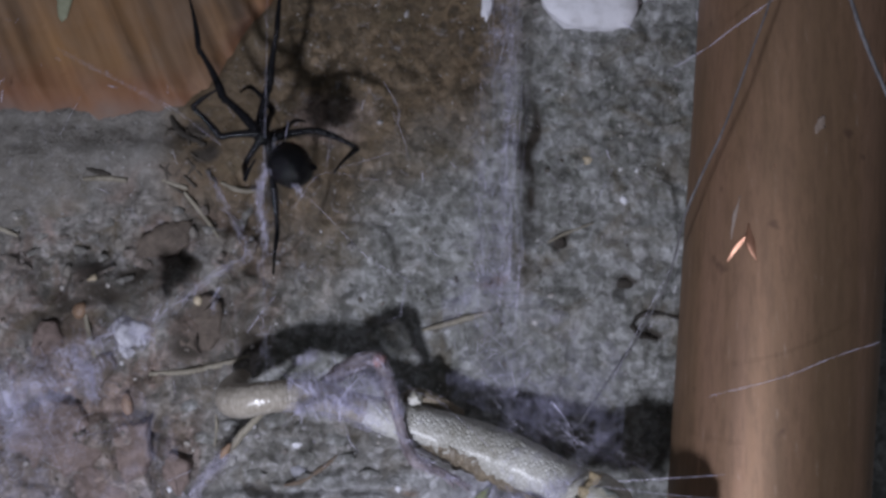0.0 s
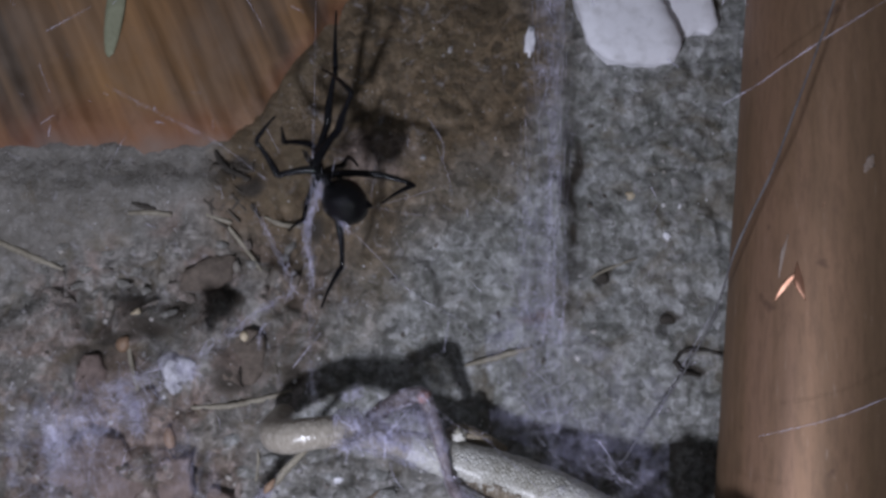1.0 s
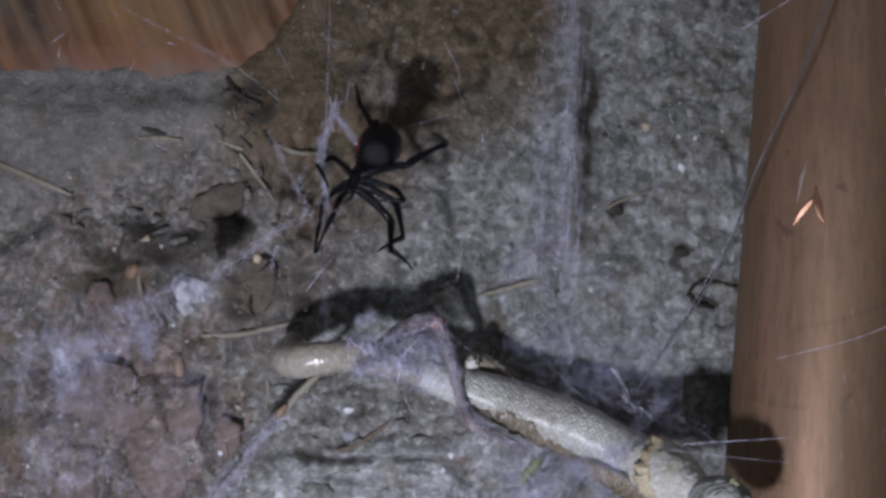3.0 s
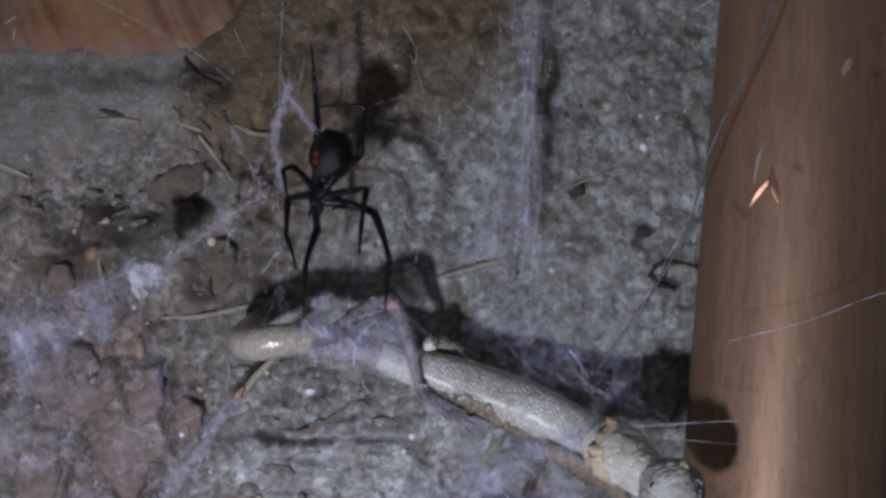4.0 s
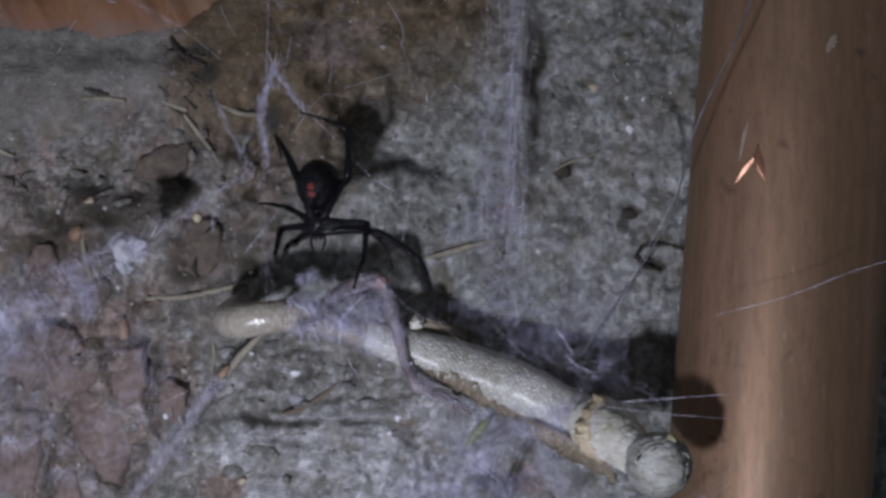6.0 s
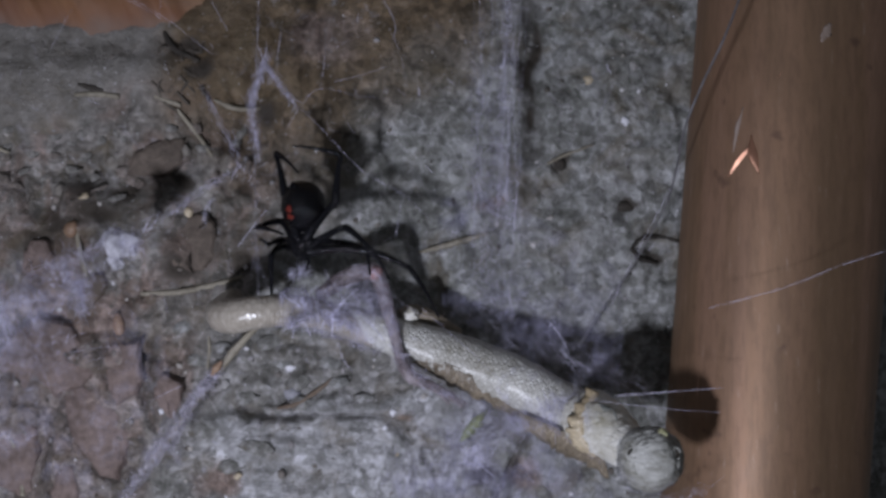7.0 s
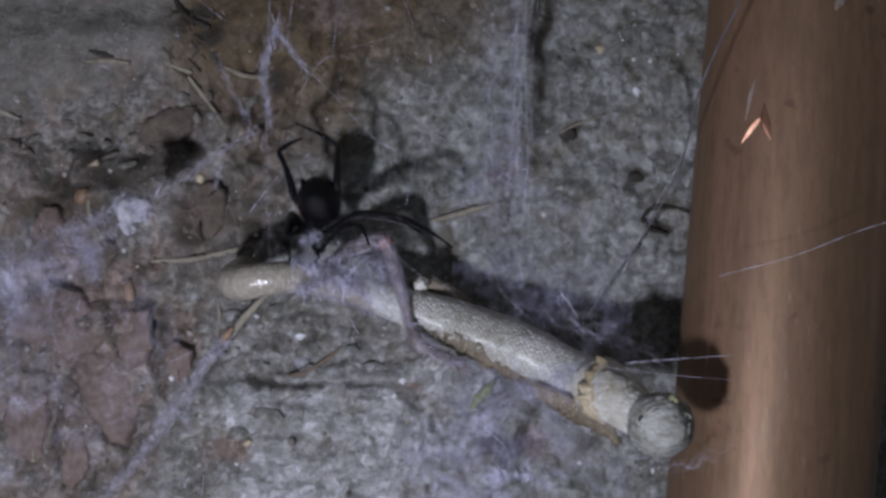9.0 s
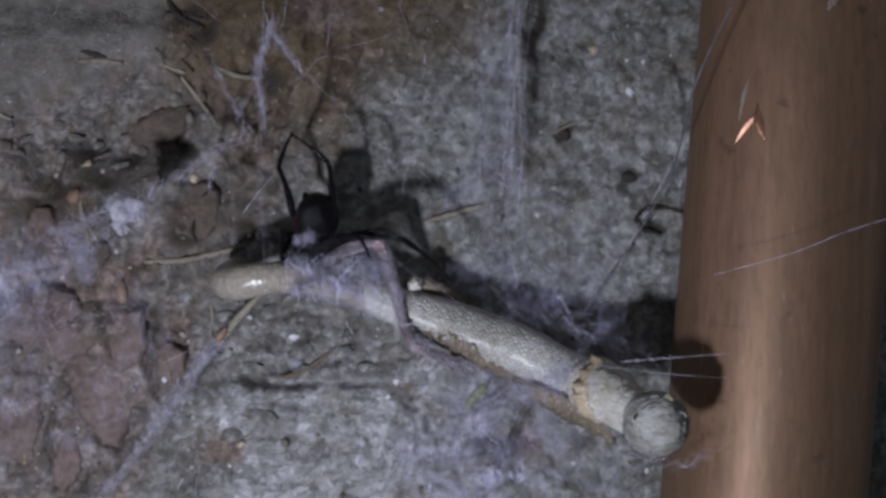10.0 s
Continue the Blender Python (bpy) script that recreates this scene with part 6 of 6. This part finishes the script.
    b1 = [
        (0, -18.6, 28.1, -17.7, 32.7, -17.2, 38.7), (0.5, -18.3, 24.1, -17.5, 30.1, -17.0, 40.1), (1, -17.7, 26.4, -16.3, 34.8, -16.5, 40.8),
        (1.5, -18.4, 23.8, -17.3, 29.8, -17.6, 37.3), (2, -20.2, 16.7, -22.2, 16.5, -24.2, 16.5), (2.2, -20.9, 17.2, -22.2, 17.9, -23.1, 18.2),
        (3.5, -15.3, 4.8, -16.1, 1.3, -17.3, -2.7), (4, -15.3, 4.2, -15.9, 0.0, -16.5, -3.9), (4.5, -15.4, 2.6, -16.2, -1.9, -16.8, -6.4),
    ] + [
        (5, -15.5, 1.9, -16.1, -1.3, -16.8, -7.1), (5.5, -15.2, 0.2, -16.2, -1.1, -16.8, -2.0), (7, -16.2, -2.7, -17.6, -3.0, -18.0, -7.2),
        (7.5, -17.3, -1.6, -18.2, -2.2, -18.3, -6.8), (8, -17.7, -2.5, -18.3, -2.8, -18.2, -7.1), (8.5, -17.3, -2.5, -18.5, -3.2, -19.0, -7.8),
        (9, -16.8, -3.3, -17.3, -3.9, -17.3, -6.9), (9.5, -16.9, -5.2, -17.3, -6.5, -17.2, -7.5), (10, -17.1, -5.2, -17.4, -6.6, -17.3, -7.6),
    ]
    b2 = [
        (0, -19.1, 23.4, -20.1, 25.7, -21.1, 26.1), (0.5, -18.6, 24.1, -19.7, 26.4, -21.1, 27.1), (1, -19.4, 23.7, -21.4, 24.4, -22.4, 24.8),
        (1.5, -19.2, 21.8, -20.5, 22.4, -21.2, 23.1), (2, -18.4, 19.8, -18.8, 21.0, -19.4, 21.6), (2.2, -20.2, 14.2, -22.1, 13.5, -24.1, 13.2),
        (3.5, -17.9, 6.8, -18.4, 3.2, -17.5, -0.9), (4, -17.8, 6.5, -18.6, 2.9, -17.5, -0.8), (4.5, -17.3, 3.3, -17.8, -0.6, -17.9, -2.2),
    ] + [
        (5, -17.7, 1.5, -18.0, -0.7, -17.9, -3.9), (5.5, -17.3, 0.5, -17.9, -2.4, -18.1, -4.3), (7, -16.6, -0.1, -18.4, 0.1, -17.2, -0.8),
        (7.5, -17.3, -1.2, -18.9, -1.6, -19.0, -1.4), (8, -17.7, -1.5, -19.0, -1.4, -19.5, -1.5), (8.5, -17.0, -2.8, -18.2, -3.5, -18.1, -7.1),
        (9, -16.8, -3.6, -17.8, -5.2, -17.6, -6.6), (9.5, -16.5, -5.2, -17.2, -6.5, -17.0, -7.5), (10, -16.6, -5.2, -17.2, -6.6, -17.1, -7.6),
    ]
    b3 = [
        (0, -17.8, 21.7, -16.5, 22.4, -15.2, 22.4), (0.5, -17.1, 22.4, -15.8, 23.1, -14.4, 23.0), (1, -16.4, 21.7, -15.4, 22.4, -14.4, 22.0),
        (1.5, -16.5, 19.7, -15.5, 20.4, -15.2, 19.7), (2, -19.2, 17.3, -19.9, 18.0, -19.9, 16.6), (2.2, -18.9, 16.2, -19.9, 16.9, -20.2, 15.5),
        (3.5, -18.0, 11.5, -19.4, 10.3, -18.4, 7.4), (4, -17.5, 9.9, -18.2, 9.7, -18.0, 7.2), (4.5, -16.7, 8.1, -18.0, 8.3, -18.1, 7.2),
    ] + [
        (5, -16.5, 5.4, -18.1, 7.0, -18.6, 7.3), (5.5, -16.2, 4.1, -17.2, 4.9, -18.5, 5.1), (7, -16.6, -1.7, -17.9, -2.0, -18.5, -2.0),
        (7.5, -15.6, -2.6, -16.9, -2.9, -17.3, -3.2), (8, -16.0, -3.2, -17.4, -3.5, -17.7, -3.8), (8.5, -15.7, -4.2, -17.0, -4.5, -17.3, -4.8),
        (9, -15.8, -4.6, -17.1, -4.9, -17.5, -5.2), (9.5, -15.5, -5.5, -16.9, -5.9, -17.2, -6.2), (10, -15.4, -5.6, -16.8, -5.9, -17.1, -6.2),
    ]
    b4 = [
        (0, -13.2, 21.5, -8.2, 19.2, -10.0, 17.3), (0.5, -13.8, 21.4, -8.2, 19.0, -10.0, 17.2), (1, -13.4, 20.7, -6.9, 19.3, -9.9, 17.7),
        (1.5, -12.5, 19.7, -7.0, 20.1, -10.5, 18.2), (2, -12.2, 18.1, -7.9, 19.8, -8.9, 18.3), (2.2, -14.9, 17.2, -16.9, 18.5, -16.6, 19.5),
        (3.5, -13.1, 14.8, -13.3, 18.7, -14.7, 21.5), (4, -14.9, 12.9, -15.2, 18.7, -15.3, 22.6), (4.5, -15.2, 12.3, -15.7, 13.9, -16.0, 14.8),
    ] + [
        (5, -15.8, 9.0, -16.8, 11.9, -17.4, 13.2), (5.5, -15.9, 8.3, -18.2, 11.5, -18.4, 10.6), (7, -16.4, 3.5, -17.5, 7.8, -15.6, 6.9),
        (7.5, -17.1, 2.7, -19.1, 6.6, -15.8, 5.6), (8, -17.3, 2.5, -19.3, 6.2, -16.3, 5.5), (8.5, -17.7, 0.5, -19.2, 5.6, -16.6, 5.7),
        (9, -17.0, -0.3, -19.0, 5.4, -16.8, 5.6), (9.5, -16.1, -1.9, -18.2, 4.0, -16.9, 5.6), (10, -16.4, -2.6, -18.5, 3.7, -16.9, 5.7),
    ]
    times = [k / 10 for k in range(101)]
    body = {}
    for t in times:
        x, y, z, turn = between(BODY, t)
        a = radians(turn)
        ahead, dorsal = Vector((math.cos(a), 0, math.sin(a))), Vector((0, 1, 0))
        m = Matrix((ahead.cross(dorsal), ahead, dorsal)).transposed().to_4x4()
        roll = float(np.interp(t, (0, 1.5, 2.2, 3.5, 4.5, 6, 7, 8, 9, 10), (80, 80, 75, 45, 20, 12, 30, 60, 75, 80)))
        body[t] = Matrix.Translation(Vector((x, y, z)) * MM) @ m @ pose(0, 0, 0, 0, roll, 0)
    walk(spider, [(t, body[t]) for t in times])
    bends = {"1": (0.5, -0.6, 0.3), "2": (0.6, -0.5, -0.4), "3": (0.7, -0.6, -0.4), "4": (0.5, 0.4, -0.5)}
    for key, rows in (("a1", a1), ("a2", a2), ("a3", a3), ("a4", a4), ("b1", b1), ("b2", b2), ("b3", b3), ("b4", b4)):
        side = 1 if key[0] == "a" else -1
        hx, hy = HIPS[key[1]]
        poses = ([], [], [])
        for t in times:
            flat = between(rows, t)
            home = body[t].inverted()
            start = body[t] @ (Vector((hx * side, CEPH + hy, -0.35)) * MM)
            for piece in range(3):
                end = reach(start, flat[2 * piece:2 * piece + 2], LENGTHS[key[1]][piece], bends[key[1]][piece])
                way = (end - start).normalized()
                poses[piece].append((t, home @ along(start, way)))
                start = start + way * LENGTHS[key[1]][piece] * MM
        for piece, keyed in zip(spider_legs[key], poses):
            walk(piece, keyed)
    # the spider tugs the hips of the carcass upwards, while tail and neck stay put
    pivot = Vector((18, -14, -22)) * MM
    for piece in lizard.children:
        if piece.name.split(".")[0] not in PULLED:
            continue
        home, rows = piece.matrix_basis.copy(), []
        for t, turn in ((0, 0), (5.7, 0), (6.4, 0.5), (7.0, 1.2), (7.5, 2.5), (8.0, 1.4), (8.5, 0.9), (9.0, 0.6), (10, 0.5)):
            rows.append((t, Matrix.Translation(pivot) @ pose(0, 0, 0, 0, turn, 0) @ Matrix.Translation(-pivot) @ home))
        walk(piece, rows)


motions()
